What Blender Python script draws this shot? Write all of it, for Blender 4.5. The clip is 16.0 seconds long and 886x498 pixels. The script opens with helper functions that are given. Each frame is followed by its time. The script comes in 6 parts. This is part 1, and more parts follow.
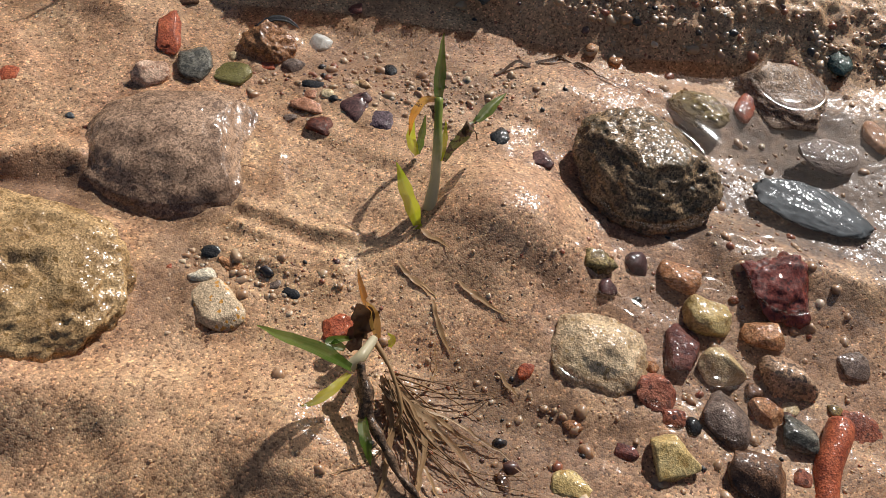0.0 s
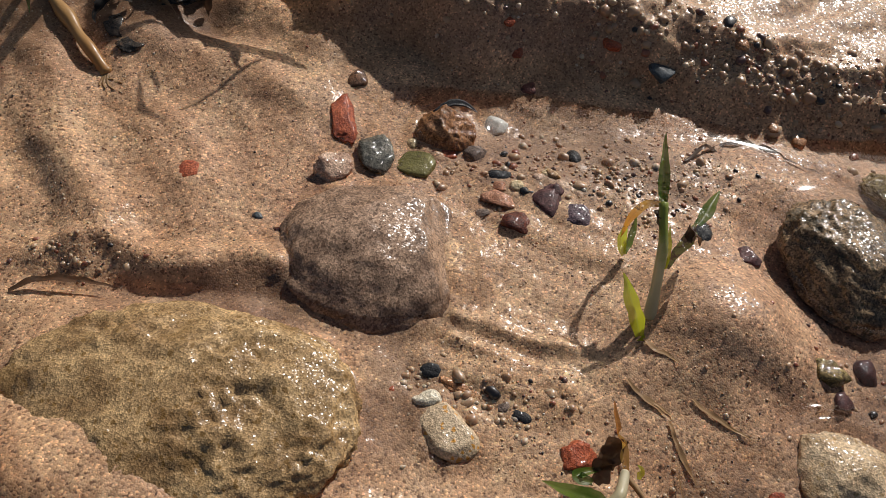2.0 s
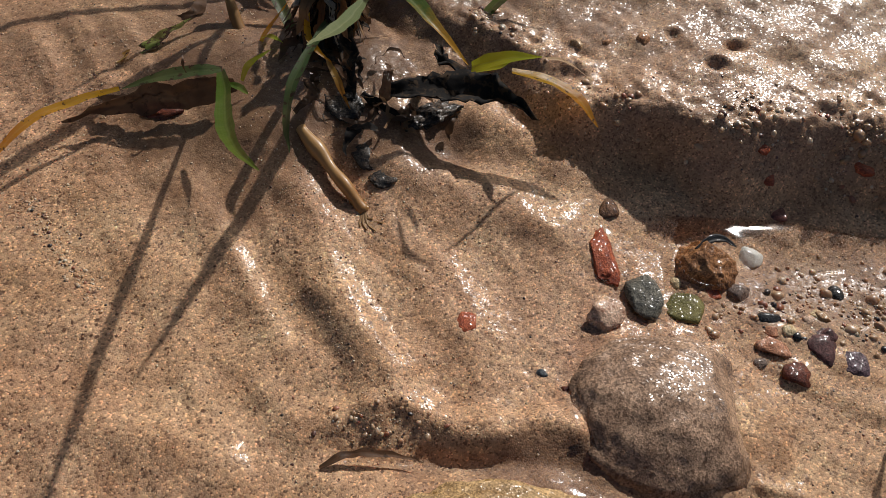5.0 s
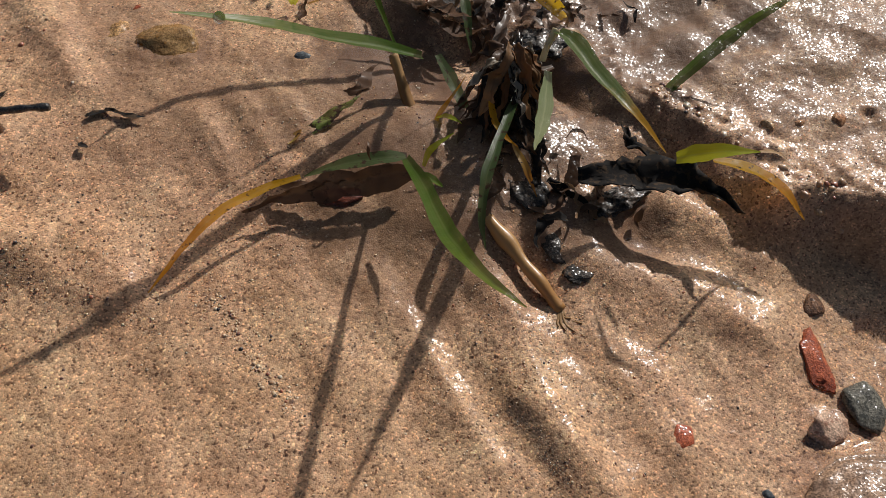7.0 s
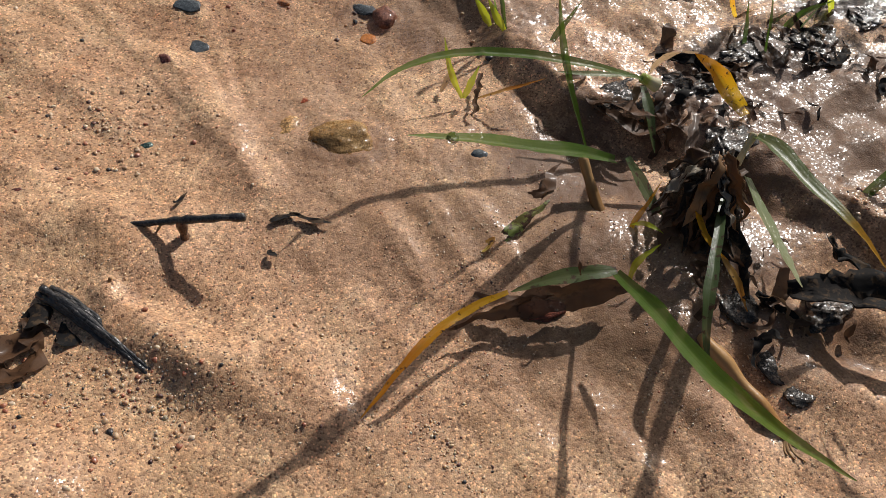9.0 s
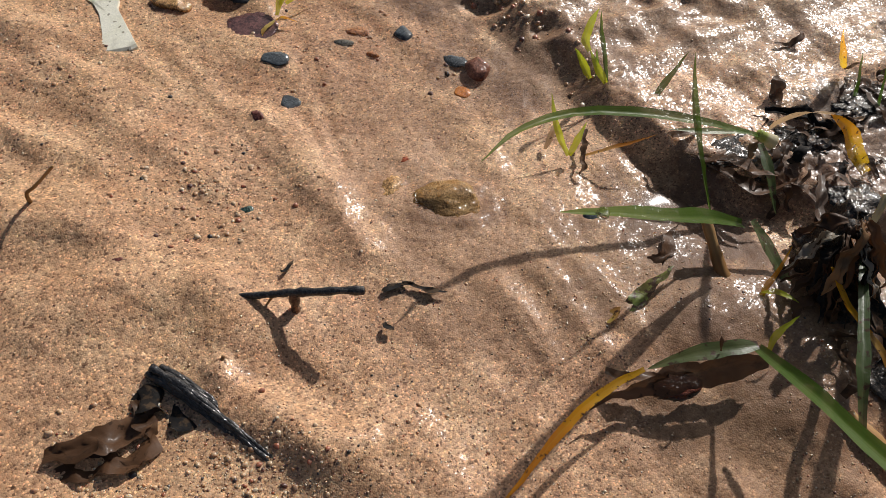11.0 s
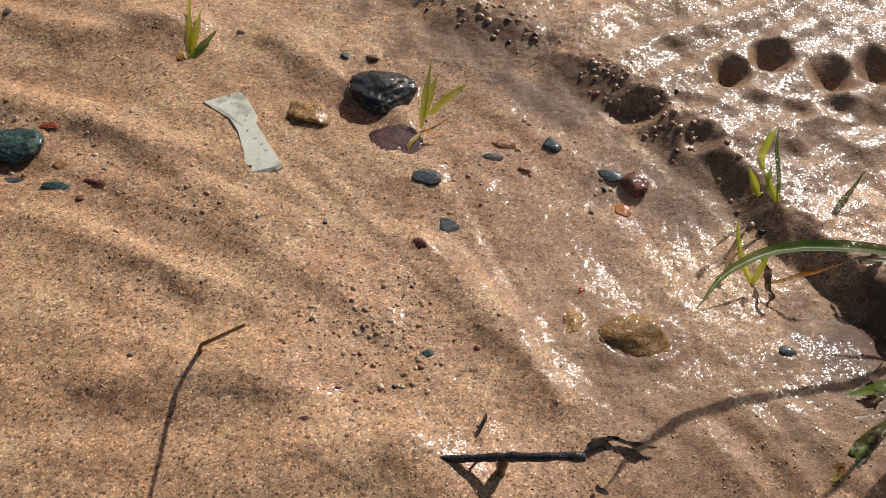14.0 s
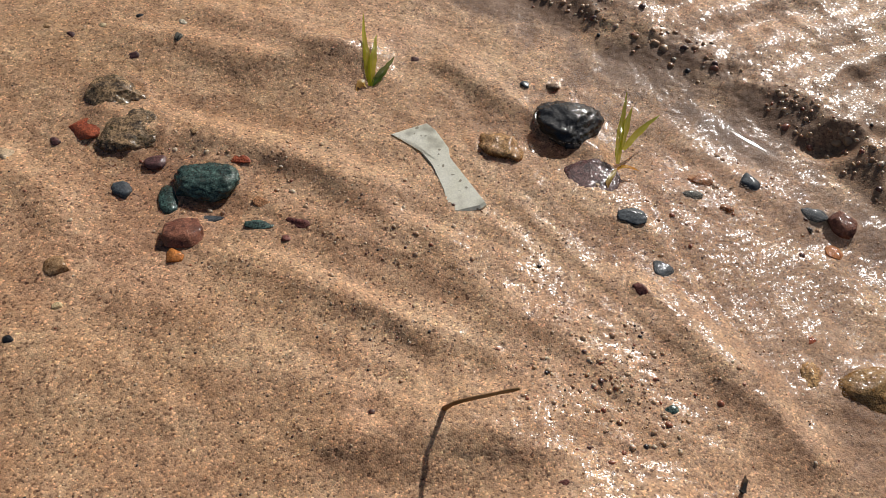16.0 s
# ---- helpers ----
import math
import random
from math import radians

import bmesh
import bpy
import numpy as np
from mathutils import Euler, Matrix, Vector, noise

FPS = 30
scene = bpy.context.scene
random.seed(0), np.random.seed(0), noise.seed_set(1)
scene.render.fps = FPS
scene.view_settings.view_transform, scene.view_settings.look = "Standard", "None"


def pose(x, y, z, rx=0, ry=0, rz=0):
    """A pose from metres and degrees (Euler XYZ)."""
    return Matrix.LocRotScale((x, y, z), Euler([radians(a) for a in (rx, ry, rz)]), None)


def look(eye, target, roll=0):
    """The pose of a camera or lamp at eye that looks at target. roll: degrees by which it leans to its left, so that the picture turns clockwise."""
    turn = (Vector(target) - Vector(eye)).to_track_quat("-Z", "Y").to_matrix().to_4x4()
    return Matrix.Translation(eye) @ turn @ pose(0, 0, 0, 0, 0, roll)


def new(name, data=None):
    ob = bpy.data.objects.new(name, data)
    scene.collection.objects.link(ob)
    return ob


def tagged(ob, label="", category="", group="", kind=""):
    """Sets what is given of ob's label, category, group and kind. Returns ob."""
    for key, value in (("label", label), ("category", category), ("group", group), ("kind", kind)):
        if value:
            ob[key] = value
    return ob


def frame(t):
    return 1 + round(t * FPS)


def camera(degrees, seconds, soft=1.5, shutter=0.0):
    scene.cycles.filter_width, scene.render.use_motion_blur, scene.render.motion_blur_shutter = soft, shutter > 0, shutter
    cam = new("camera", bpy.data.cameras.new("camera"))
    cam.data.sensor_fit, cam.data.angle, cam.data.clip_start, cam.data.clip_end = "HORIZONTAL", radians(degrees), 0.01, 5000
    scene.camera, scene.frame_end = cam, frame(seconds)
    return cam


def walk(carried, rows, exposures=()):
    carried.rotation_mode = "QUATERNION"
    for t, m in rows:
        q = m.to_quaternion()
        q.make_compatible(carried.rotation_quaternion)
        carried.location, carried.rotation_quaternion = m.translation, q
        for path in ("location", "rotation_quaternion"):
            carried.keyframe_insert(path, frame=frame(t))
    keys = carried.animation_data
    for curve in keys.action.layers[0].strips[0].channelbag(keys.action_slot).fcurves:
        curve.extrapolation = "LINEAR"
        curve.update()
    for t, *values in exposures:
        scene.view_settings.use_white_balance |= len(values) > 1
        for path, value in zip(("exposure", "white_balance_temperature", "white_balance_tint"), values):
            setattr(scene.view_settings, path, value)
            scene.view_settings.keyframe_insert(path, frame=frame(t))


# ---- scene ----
cam = camera(55.0, 16.0, 0.8)
PATH = [
    (0, (0.19551, 0.18976, 0.23344), (0.22186, 0.42486, -0.08910), 9.578),
    (0.5, (0.17735, 0.19843, 0.23180), (0.20313, 0.43377, -0.09061), 9.358),
    (1, (0.15869, 0.20875, 0.23159), (0.18520, 0.44269, -0.09178), 9.442),
    (1.5, (0.14067, 0.21788, 0.23191), (0.16893, 0.45302, -0.09044), 9.674),
    (2, (0.12022, 0.22648, 0.23364), (0.15063, 0.46234, -0.08799), 10.080),
    (2.5, (0.10566, 0.23796, 0.23834), (0.13595, 0.47318, -0.08377), 10.054),
    (3, (0.09061, 0.24353, 0.23922), (0.11890, 0.48151, -0.08104), 9.666),
    (3.2, (0.08374, 0.24589, 0.23960), (0.10966, 0.48518, -0.07988), 9.170),
    (5.3, (0.02062, 0.28559, 0.25803), (0.04348, 0.50687, -0.07441), 8.826),
    (5.5, (0.01731, 0.28979, 0.25647), (0.03454, 0.51031, -0.07681), 7.772),
    (6, (0.00013, 0.29919, 0.25527), (0.01356, 0.51974, -0.07816), 7.158),
    (6.5, (-0.01861, 0.30877, 0.25534), (-0.00407, 0.53143, -0.07664), 7.465),
    (7, (-0.03831, 0.31446, 0.25711), (-0.02304, 0.53868, -0.07378), 7.698),
    (7.5, (-0.05867, 0.32362, 0.26036), (-0.04160, 0.54891, -0.06972), 8.076),
    (8, (-0.07998, 0.32905, 0.25947), (-0.06050, 0.56023, -0.06638), 8.644),
    (8.5, (-0.10084, 0.33671, 0.25872), (-0.08369, 0.56827, -0.06699), 8.348),
    (9, (-0.11344, 0.34429, 0.25960), (-0.09864, 0.57809, -0.06461), 7.844),
    (9.5, (-0.12676, 0.34848, 0.25625), (-0.11256, 0.58622, -0.06512), 7.617),
    (9.7, (-0.13025, 0.34983, 0.25485), (-0.11720, 0.58934, -0.06525), 7.256),
    (11.8, (-0.17100, 0.37539, 0.25297), (-0.15688, 0.61899, -0.06398), 7.325),
    (12, (-0.17378, 0.37738, 0.25235), (-0.15973, 0.62320, -0.06289), 7.246),
    (12.5, (-0.18602, 0.38514, 0.25291), (-0.17087, 0.63484, -0.05922), 7.197),
    (13, (-0.20299, 0.39089, 0.25244), (-0.18615, 0.64119, -0.05912), 7.475),
    (13.5, (-0.21889, 0.39938, 0.25451), (-0.20220, 0.65053, -0.05637), 7.402),
    (14, (-0.23065, 0.40614, 0.25556), (-0.21244, 0.66033, -0.05275), 7.464),
    (14.5, (-0.25126, 0.41171, 0.25547), (-0.23117, 0.66573, -0.05287), 7.771),
    (15, (-0.27013, 0.41750, 0.25439), (-0.24870, 0.67039, -0.05478), 8.009),
    (15.5, (-0.29209, 0.42125, 0.25229), (-0.27193, 0.67441, -0.05675), 8.129),
    (16, (-0.31417, 0.42682, 0.25141), (-0.29459, 0.67788, -0.05938), 8.256),
]
walk(cam, [(t, look(eye, target, roll)) for t, eye, target, roll in PATH], [(0, -0.29), (1.5, -0.53), (3, -0.64), (6, -0.55), (8, -0.37), (9, -0.29), (12.5, -0.38), (16, -0.56)])
SUN_AZ, SUN_EL = radians(29), radians(34)

# ---- light ----
world = bpy.data.worlds.new("sky")
scene.world = world
world.use_nodes = True
wn = world.node_tree.nodes
sky = wn.new("ShaderNodeTexSky")
sky.sky_type, sky.sun_disc = "NISHITA", False
sky.dust_density = 2.5
sky.sun_elevation, sky.sun_rotation = SUN_EL, SUN_AZ
wn["Background"].inputs["Strength"].default_value = 0.062
world.node_tree.links.new(sky.outputs[0], wn["Background"].inputs["Color"])
sun = new("sun", bpy.data.lights.new("sun", "SUN"))
sun.data.energy, sun.data.angle, sun.data.color = 5.0, radians(1.0), (1.0, 0.965, 0.925)
sun.matrix_world = look((0, 0, 0), (-math.sin(SUN_AZ) * math.cos(SUN_EL), -math.cos(SUN_AZ) * math.cos(SUN_EL), -math.sin(SUN_EL)))
sun.location = (0.6, 1.2, 1.5)


# ---- materials ----
def nodes_of(name):
    m = bpy.data.materials.new(name)
    m.use_nodes = True
    t = m.node_tree
    return m, t.nodes, t.links, t.nodes["Principled BSDF"]


def noise_node(n, l, vec, scale, detail=4.0, rough=0.6):
    k = n.new("ShaderNodeTexNoise")
    k.inputs["Scale"].default_value, k.inputs["Detail"].default_value, k.inputs["Roughness"].default_value = scale, detail, rough
    l.new(vec, k.inputs["Vector"])
    return k


def ramp_node(n, l, fac, stops, mode="LINEAR"):
    k = n.new("ShaderNodeValToRGB")
    e = k.color_ramp.elements
    k.color_ramp.interpolation = mode
    while len(e) < len(stops):
        e.new(0.5)
    for i, (p, c) in enumerate(stops):
        e[i].position, e[i].color = p, (*c, 1) if len(c) == 3 else c
    l.new(fac, k.inputs["Fac"])
    return k


def mix_node(n, l, fac, a, b, mode="MIX"):
    k = n.new("ShaderNodeMix")
    k.data_type, k.blend_type = "RGBA", mode
    for sock, v in ((k.inputs["Factor"], fac), (k.inputs["A"], a), (k.inputs["B"], b)):
        if isinstance(v, bpy.types.NodeSocket):
            l.new(v, sock)
        else:
            sock.default_value = v if isinstance(v, float) else (*v, 1)
    return k.outputs["Result"]


def bump_node(n, l, height, strength, dist, normal=None):
    k = n.new("ShaderNodeBump")
    k.inputs["Strength"].default_value, k.inputs["Distance"].default_value = strength, dist
    l.new(height, k.inputs["Height"])
    if normal:
        l.new(normal, k.inputs["Normal"])
    return k.outputs["Normal"]


def math_node(n, l, op, a, b=0.0):
    k = n.new("ShaderNodeMath")
    k.operation = op
    for i, v in enumerate((a, b)):
        if isinstance(v, bpy.types.NodeSocket):
            l.new(v, k.inputs[i])
        else:
            k.inputs[i].default_value = v
    return k.outputs[0]


def grain_cells(n, l, vec, scale):
    k = n.new("ShaderNodeTexVoronoi")
    k.inputs["Scale"].default_value = scale
    l.new(vec, k.inputs["Vector"])
    return k


def facets(n, l, normal, cells, tilt):
    """Tilts the normal grain by grain, so that single grains flash in the sun."""
    off, scaled, total, unit = (n.new("ShaderNodeVectorMath") for _ in range(4))
    off.operation, scaled.operation, total.operation, unit.operation = "SUBTRACT", "SCALE", "ADD", "NORMALIZE"
    l.new(cells, off.inputs[0])
    off.inputs[1].default_value = (0.5, 0.5, 0.5)
    l.new(off.outputs[0], scaled.inputs[0])
    if isinstance(tilt, float):
        scaled.inputs["Scale"].default_value = tilt
    else:
        l.new(tilt, scaled.inputs["Scale"])
    l.new(scaled.outputs[0], total.inputs[0])
    l.new(normal, total.inputs[1])
    l.new(total.outputs[0], unit.inputs[0])
    return unit.outputs[0]


def sand_material():
    m, n, l, b = nodes_of("wet_sand")
    pos = n.new("ShaderNodeNewGeometry").outputs["Position"]
    fine, mid = grain_cells(n, l, pos, 1600), grain_cells(n, l, pos, 980)
    broad, stain = noise_node(n, l, pos, 9, 3), noise_node(n, l, pos, 55, 5, 0.65)
    base = ramp_node(n, l, stain.outputs["Fac"], [(0.32, (0.380, 0.225, 0.127)), (0.5, (0.447, 0.279, 0.166)), (0.68, (0.510, 0.341, 0.211))])
    tone = ramp_node(n, l, broad.outputs["Fac"], [(0.35, (1.20, 1.13, 1.10)), (0.65, (1.26, 1.25, 1.16))])
    col = mix_node(n, l, 1.0, base.outputs[0], tone.outputs[0], "MULTIPLY")
    sep = n.new("ShaderNodeSeparateColor")
    l.new(fine.outputs["Color"], sep.inputs[0])
    g = ramp_node(n, l, sep.outputs[0], [(0.0, (0.30, 0.26, 0.25)), (0.12, (0.62, 0.58, 0.57)), (0.35, (0.93, 0.92, 0.92)), (0.7, (1.04, 1.04, 1.04)), (0.9, (1.26, 1.24, 1.21)), (1.0, (2.0, 1.95, 1.85))])
    col = mix_node(n, l, 1.0, col, g.outputs[0], "MULTIPLY")
    sep2 = n.new("ShaderNodeSeparateColor")
    l.new(mid.outputs["Color"], sep2.inputs[0])
    spots = ramp_node(n, l, sep2.outputs[1], [(0.0, (1, 1, 1)), (0.965, (1, 1, 1)), (0.97, (0.32, 0.26, 0.24))], "CONSTANT")
    strewn = ramp_node(n, l, noise_node(n, l, pos, 24, 4, 0.6).outputs["Fac"], [(0.40, (0.35, 0.35, 0.35)), (0.58, (1, 1, 1))])
    col = mix_node(n, l, strewn.outputs[0], col, mix_node(n, l, 1.0, col, spots.outputs[0], "MULTIPLY"))
    clumps = ramp_node(n, l, noise_node(n, l, pos, 330, 4, 0.65).outputs["Fac"], [(0.30, (0.66, 0.62, 0.60)), (0.48, (1, 1, 1)), (0.72, (1.22, 1.2, 1.17))])
    col = mix_node(n, l, 1.0, col, clumps.outputs[0], "MULTIPLY")
    # black organic muck trodden into the sand round the tussocks
    muck = 1.0
    for mx, my, rx, ry in ((0.002, 0.545, 0.016, 0.040), (-0.012, 0.606, 0.030, 0.010), (0.040, 0.640, 0.050, 0.022), (0.085, 0.680, 0.050, 0.025)):
        off, sc, ln = (n.new("ShaderNodeVectorMath") for _ in range(3))
        off.operation, sc.operation, ln.operation = "SUBTRACT", "MULTIPLY", "LENGTH"
        l.new(pos, off.inputs[0])
        off.inputs[1].default_value = (mx, my, 0)
        l.new(off.outputs[0], sc.inputs[0])
        sc.inputs[1].default_value = (1 / rx, 1 / ry, 0)
        l.new(sc.outputs[0], ln.inputs[0])
        muck = math_node(n, l, "MINIMUM", ln.outputs["Value"], muck) if not isinstance(muck, float) else ln.outputs["Value"]
    ragged = math_node(n, l, "ADD", muck, math_node(n, l, "MULTIPLY", math_node(n, l, "SUBTRACT", noise_node(n, l, pos, 110, 5, 0.7).outputs["Fac"], 0.5), 2.6))
    dirty = ramp_node(n, l, ragged, [(0.55, (0.9, 0.9, 0.9)), (0.95, (0, 0, 0))])
    col = mix_node(n, l, dirty.outputs[0], col, (0.035, 0.024, 0.017))
    # grey silt on the bed of the deeper pool, brown soil washed out round the tussocks, and painted shade
    # shade cast by tussock, bank and pebbles is painted into several patches
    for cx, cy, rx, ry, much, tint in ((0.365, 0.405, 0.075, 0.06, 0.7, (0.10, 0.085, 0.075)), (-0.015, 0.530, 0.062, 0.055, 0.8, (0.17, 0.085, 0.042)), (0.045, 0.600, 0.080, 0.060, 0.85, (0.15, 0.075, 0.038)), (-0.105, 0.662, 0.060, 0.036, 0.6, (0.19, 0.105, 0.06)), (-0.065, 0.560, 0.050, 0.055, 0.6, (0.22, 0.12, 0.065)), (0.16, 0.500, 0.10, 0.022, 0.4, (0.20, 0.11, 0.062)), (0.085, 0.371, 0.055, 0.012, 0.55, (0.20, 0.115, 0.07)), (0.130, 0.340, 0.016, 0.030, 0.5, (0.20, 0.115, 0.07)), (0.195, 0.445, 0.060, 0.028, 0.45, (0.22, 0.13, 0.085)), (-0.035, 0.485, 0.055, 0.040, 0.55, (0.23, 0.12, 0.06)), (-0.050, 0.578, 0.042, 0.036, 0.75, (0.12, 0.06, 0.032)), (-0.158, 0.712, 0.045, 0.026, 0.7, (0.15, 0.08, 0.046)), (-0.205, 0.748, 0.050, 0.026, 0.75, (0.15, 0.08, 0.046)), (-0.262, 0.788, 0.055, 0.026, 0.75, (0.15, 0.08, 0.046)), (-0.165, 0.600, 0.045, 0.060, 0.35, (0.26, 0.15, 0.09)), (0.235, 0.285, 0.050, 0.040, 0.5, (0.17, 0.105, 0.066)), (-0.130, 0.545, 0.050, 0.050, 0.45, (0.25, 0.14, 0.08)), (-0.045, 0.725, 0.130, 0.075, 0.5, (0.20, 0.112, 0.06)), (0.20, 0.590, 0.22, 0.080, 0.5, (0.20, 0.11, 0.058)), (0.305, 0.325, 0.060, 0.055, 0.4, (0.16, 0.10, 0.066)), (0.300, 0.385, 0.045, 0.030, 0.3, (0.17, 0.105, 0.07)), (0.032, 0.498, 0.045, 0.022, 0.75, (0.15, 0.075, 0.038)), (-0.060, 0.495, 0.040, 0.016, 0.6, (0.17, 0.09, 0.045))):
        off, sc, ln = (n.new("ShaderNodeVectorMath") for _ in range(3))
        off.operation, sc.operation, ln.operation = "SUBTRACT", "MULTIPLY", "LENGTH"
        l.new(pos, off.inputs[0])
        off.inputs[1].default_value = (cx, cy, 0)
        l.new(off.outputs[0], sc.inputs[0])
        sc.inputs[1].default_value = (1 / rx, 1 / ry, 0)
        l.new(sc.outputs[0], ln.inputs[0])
        silt_shade_reach = math_node(n, l, "ADD", ln.outputs["Value"], math_node(n, l, "MULTIPLY", math_node(n, l, "SUBTRACT", stain.outputs["Fac"], 0.5), 1.8))
        silt_shade = ramp_node(n, l, silt_shade_reach, [(0.5, (much,) * 3), (1.05, (0, 0, 0))])
        col = mix_node(n, l, silt_shade.outputs[0], col, tint)
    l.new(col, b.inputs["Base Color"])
    h1 = math_node(n, l, "MULTIPLY", fine.outputs["Distance"], -1.0)
    nb = bump_node(n, l, h1, 0.24, 0.0005)
    nb = bump_node(n, l, noise_node(n, l, pos, 260, 4).outputs["Fac"], 0.16, 0.0012, nb)
    l.new(nb, b.inputs["Normal"])
    b.inputs["Roughness"].default_value = 0.62
    b.inputs["Specular IOR Level"].default_value = 0.3
    film = ramp_node(n, l, noise_node(n, l, pos, 38, 3).outputs["Fac"], [(0.35, (0.11, 0.11, 0.11)), (0.7, (0.17, 0.17, 0.17))])
    # the bank's flat is waterlogged and holds a full film; the grains of the plain stand out of theirs
    hold = n.new("ShaderNodeSeparateXYZ")
    l.new(pos, hold.inputs[0])
    k = ramp_node(n, l, math_node(n, l, "MULTIPLY", hold.outputs[2], 30.0), [(0.22, (0.20, 0.20, 0.20)), (0.35, (1, 1, 1))])
    l.new(math_node(n, l, "ADD", film.outputs[0], math_node(n, l, "MULTIPLY", k.outputs[0], 0.05)), b.inputs["Coat Roughness"])
    patch = ramp_node(n, l, noise_node(n, l, pos, 30, 4).outputs["Fac"], [(0.40, (0.25, 0.25, 0.25)), (0.62, (1, 1, 1))])
    l.new(math_node(n, l, "MULTIPLY", k.outputs[0], patch.outputs[0]), b.inputs["Coat Weight"])
    b.inputs["Coat IOR"].default_value = 1.5
    nc = bump_node(n, l, noise_node(n, l, pos, 420, 3).outputs["Fac"], 0.11, 0.001)
    l.new(facets(n, l, nc, fine.outputs["Color"], math_node(n, l, "ADD", math_node(n, l, "MULTIPLY", k.outputs[0], 0.22), 0.09)), b.inputs["Coat Normal"])
    b.inputs["Subsurface Weight"].default_value, b.inputs["Subsurface Scale"].default_value = 0.35, 0.0016
    b.inputs["Subsurface Radius"].default_value = (1.0, 0.62, 0.42)
    return m


def stone_material(name, dark, light, spot, scale=180, grain=0.5, coat=0.7, gloss=0.13, speck=0.06, relief=1.0):
    """Wet stone: two tones clouded, mineral grains, pits and a water film."""
    dark, light, spot = [tuple(max(sum(c) / 3 + (v - sum(c) / 3) * 1.14, 0.004) for v in c) for c in (dark, light, spot)]
    m, n, l, b = nodes_of(name)
    co, inf = n.new("ShaderNodeTexCoord"), n.new("ShaderNodeObjectInfo")
    add = n.new("ShaderNodeVectorMath")
    add.operation = "MULTIPLY_ADD"
    l.new(inf.outputs["Random"], add.inputs[0])
    add.inputs[1].default_value = (7.3, 3.1, 5.7)
    l.new(co.outputs["Object"], add.inputs[2])
    pos = add.outputs[0]
    cloud = noise_node(n, l, pos, scale, 6, 0.7)
    col = ramp_node(n, l, cloud.outputs["Fac"], [(0.36, dark), (0.62, light)]).outputs[0]
    cells, coarse = grain_cells(n, l, pos, 1900), grain_cells(n, l, pos, 900)
    sep, sep2 = n.new("ShaderNodeSeparateColor"), n.new("ShaderNodeSeparateColor")
    l.new(cells.outputs["Color"], sep.inputs[0])
    l.new(coarse.outputs["Color"], sep2.inputs[0])
    tone = ramp_node(n, l, sep.outputs[0], [(0.0, (1 - 1.3 * grain,) * 3), (0.5, (1, 1, 1)), (1.0, (1 + 1.5 * grain,) * 3)])
    col = mix_node(n, l, 1.0, col, tone.outputs[0], "MULTIPLY")
    mask = ramp_node(n, l, sep2.outputs[1], [(0.0, (0, 0, 0)), (1 - speck, (1, 1, 1))], "CONSTANT")
    blot = ramp_node(n, l, noise_node(n, l, pos, scale * 0.55, 3).outputs["Fac"], [(0.56, (0, 0, 0)), (0.66, (1, 1, 1))])
    col = mix_node(n, l, math_node(n, l, "MAXIMUM", math_node(n, l, "MULTIPLY", mask.outputs[0], 0.8), math_node(n, l, "MULTIPLY", blot.outputs[0], 0.55)), col, spot)
    l.new(col, b.inputs["Base Color"])
    nb = bump_node(n, l, noise_node(n, l, pos, 300, 7, 0.7).outputs["Fac"], 0.45 * relief, 0.0012)
    nb = bump_node(n, l, cells.outputs["Distance"], 0.35 * relief, 0.0004, nb)
    l.new(nb, b.inputs["Normal"])
    nc = bump_node(n, l, noise_node(n, l, pos, 360, 3, 0.5).outputs["Fac"], 0.3 * relief, 0.0011)
    l.new(facets(n, l, nc, cells.outputs["Color"], 0.44 * min(0.15 + relief, 1.0)), b.inputs["Coat Normal"])
    b.inputs["Roughness"].default_value, b.inputs["Specular IOR Level"].default_value = 0.6, 0.2
    b.inputs["Coat Weight"].default_value, b.inputs["Coat Roughness"].default_value, b.inputs["Coat IOR"].default_value = coat, gloss, 1.42
    return m


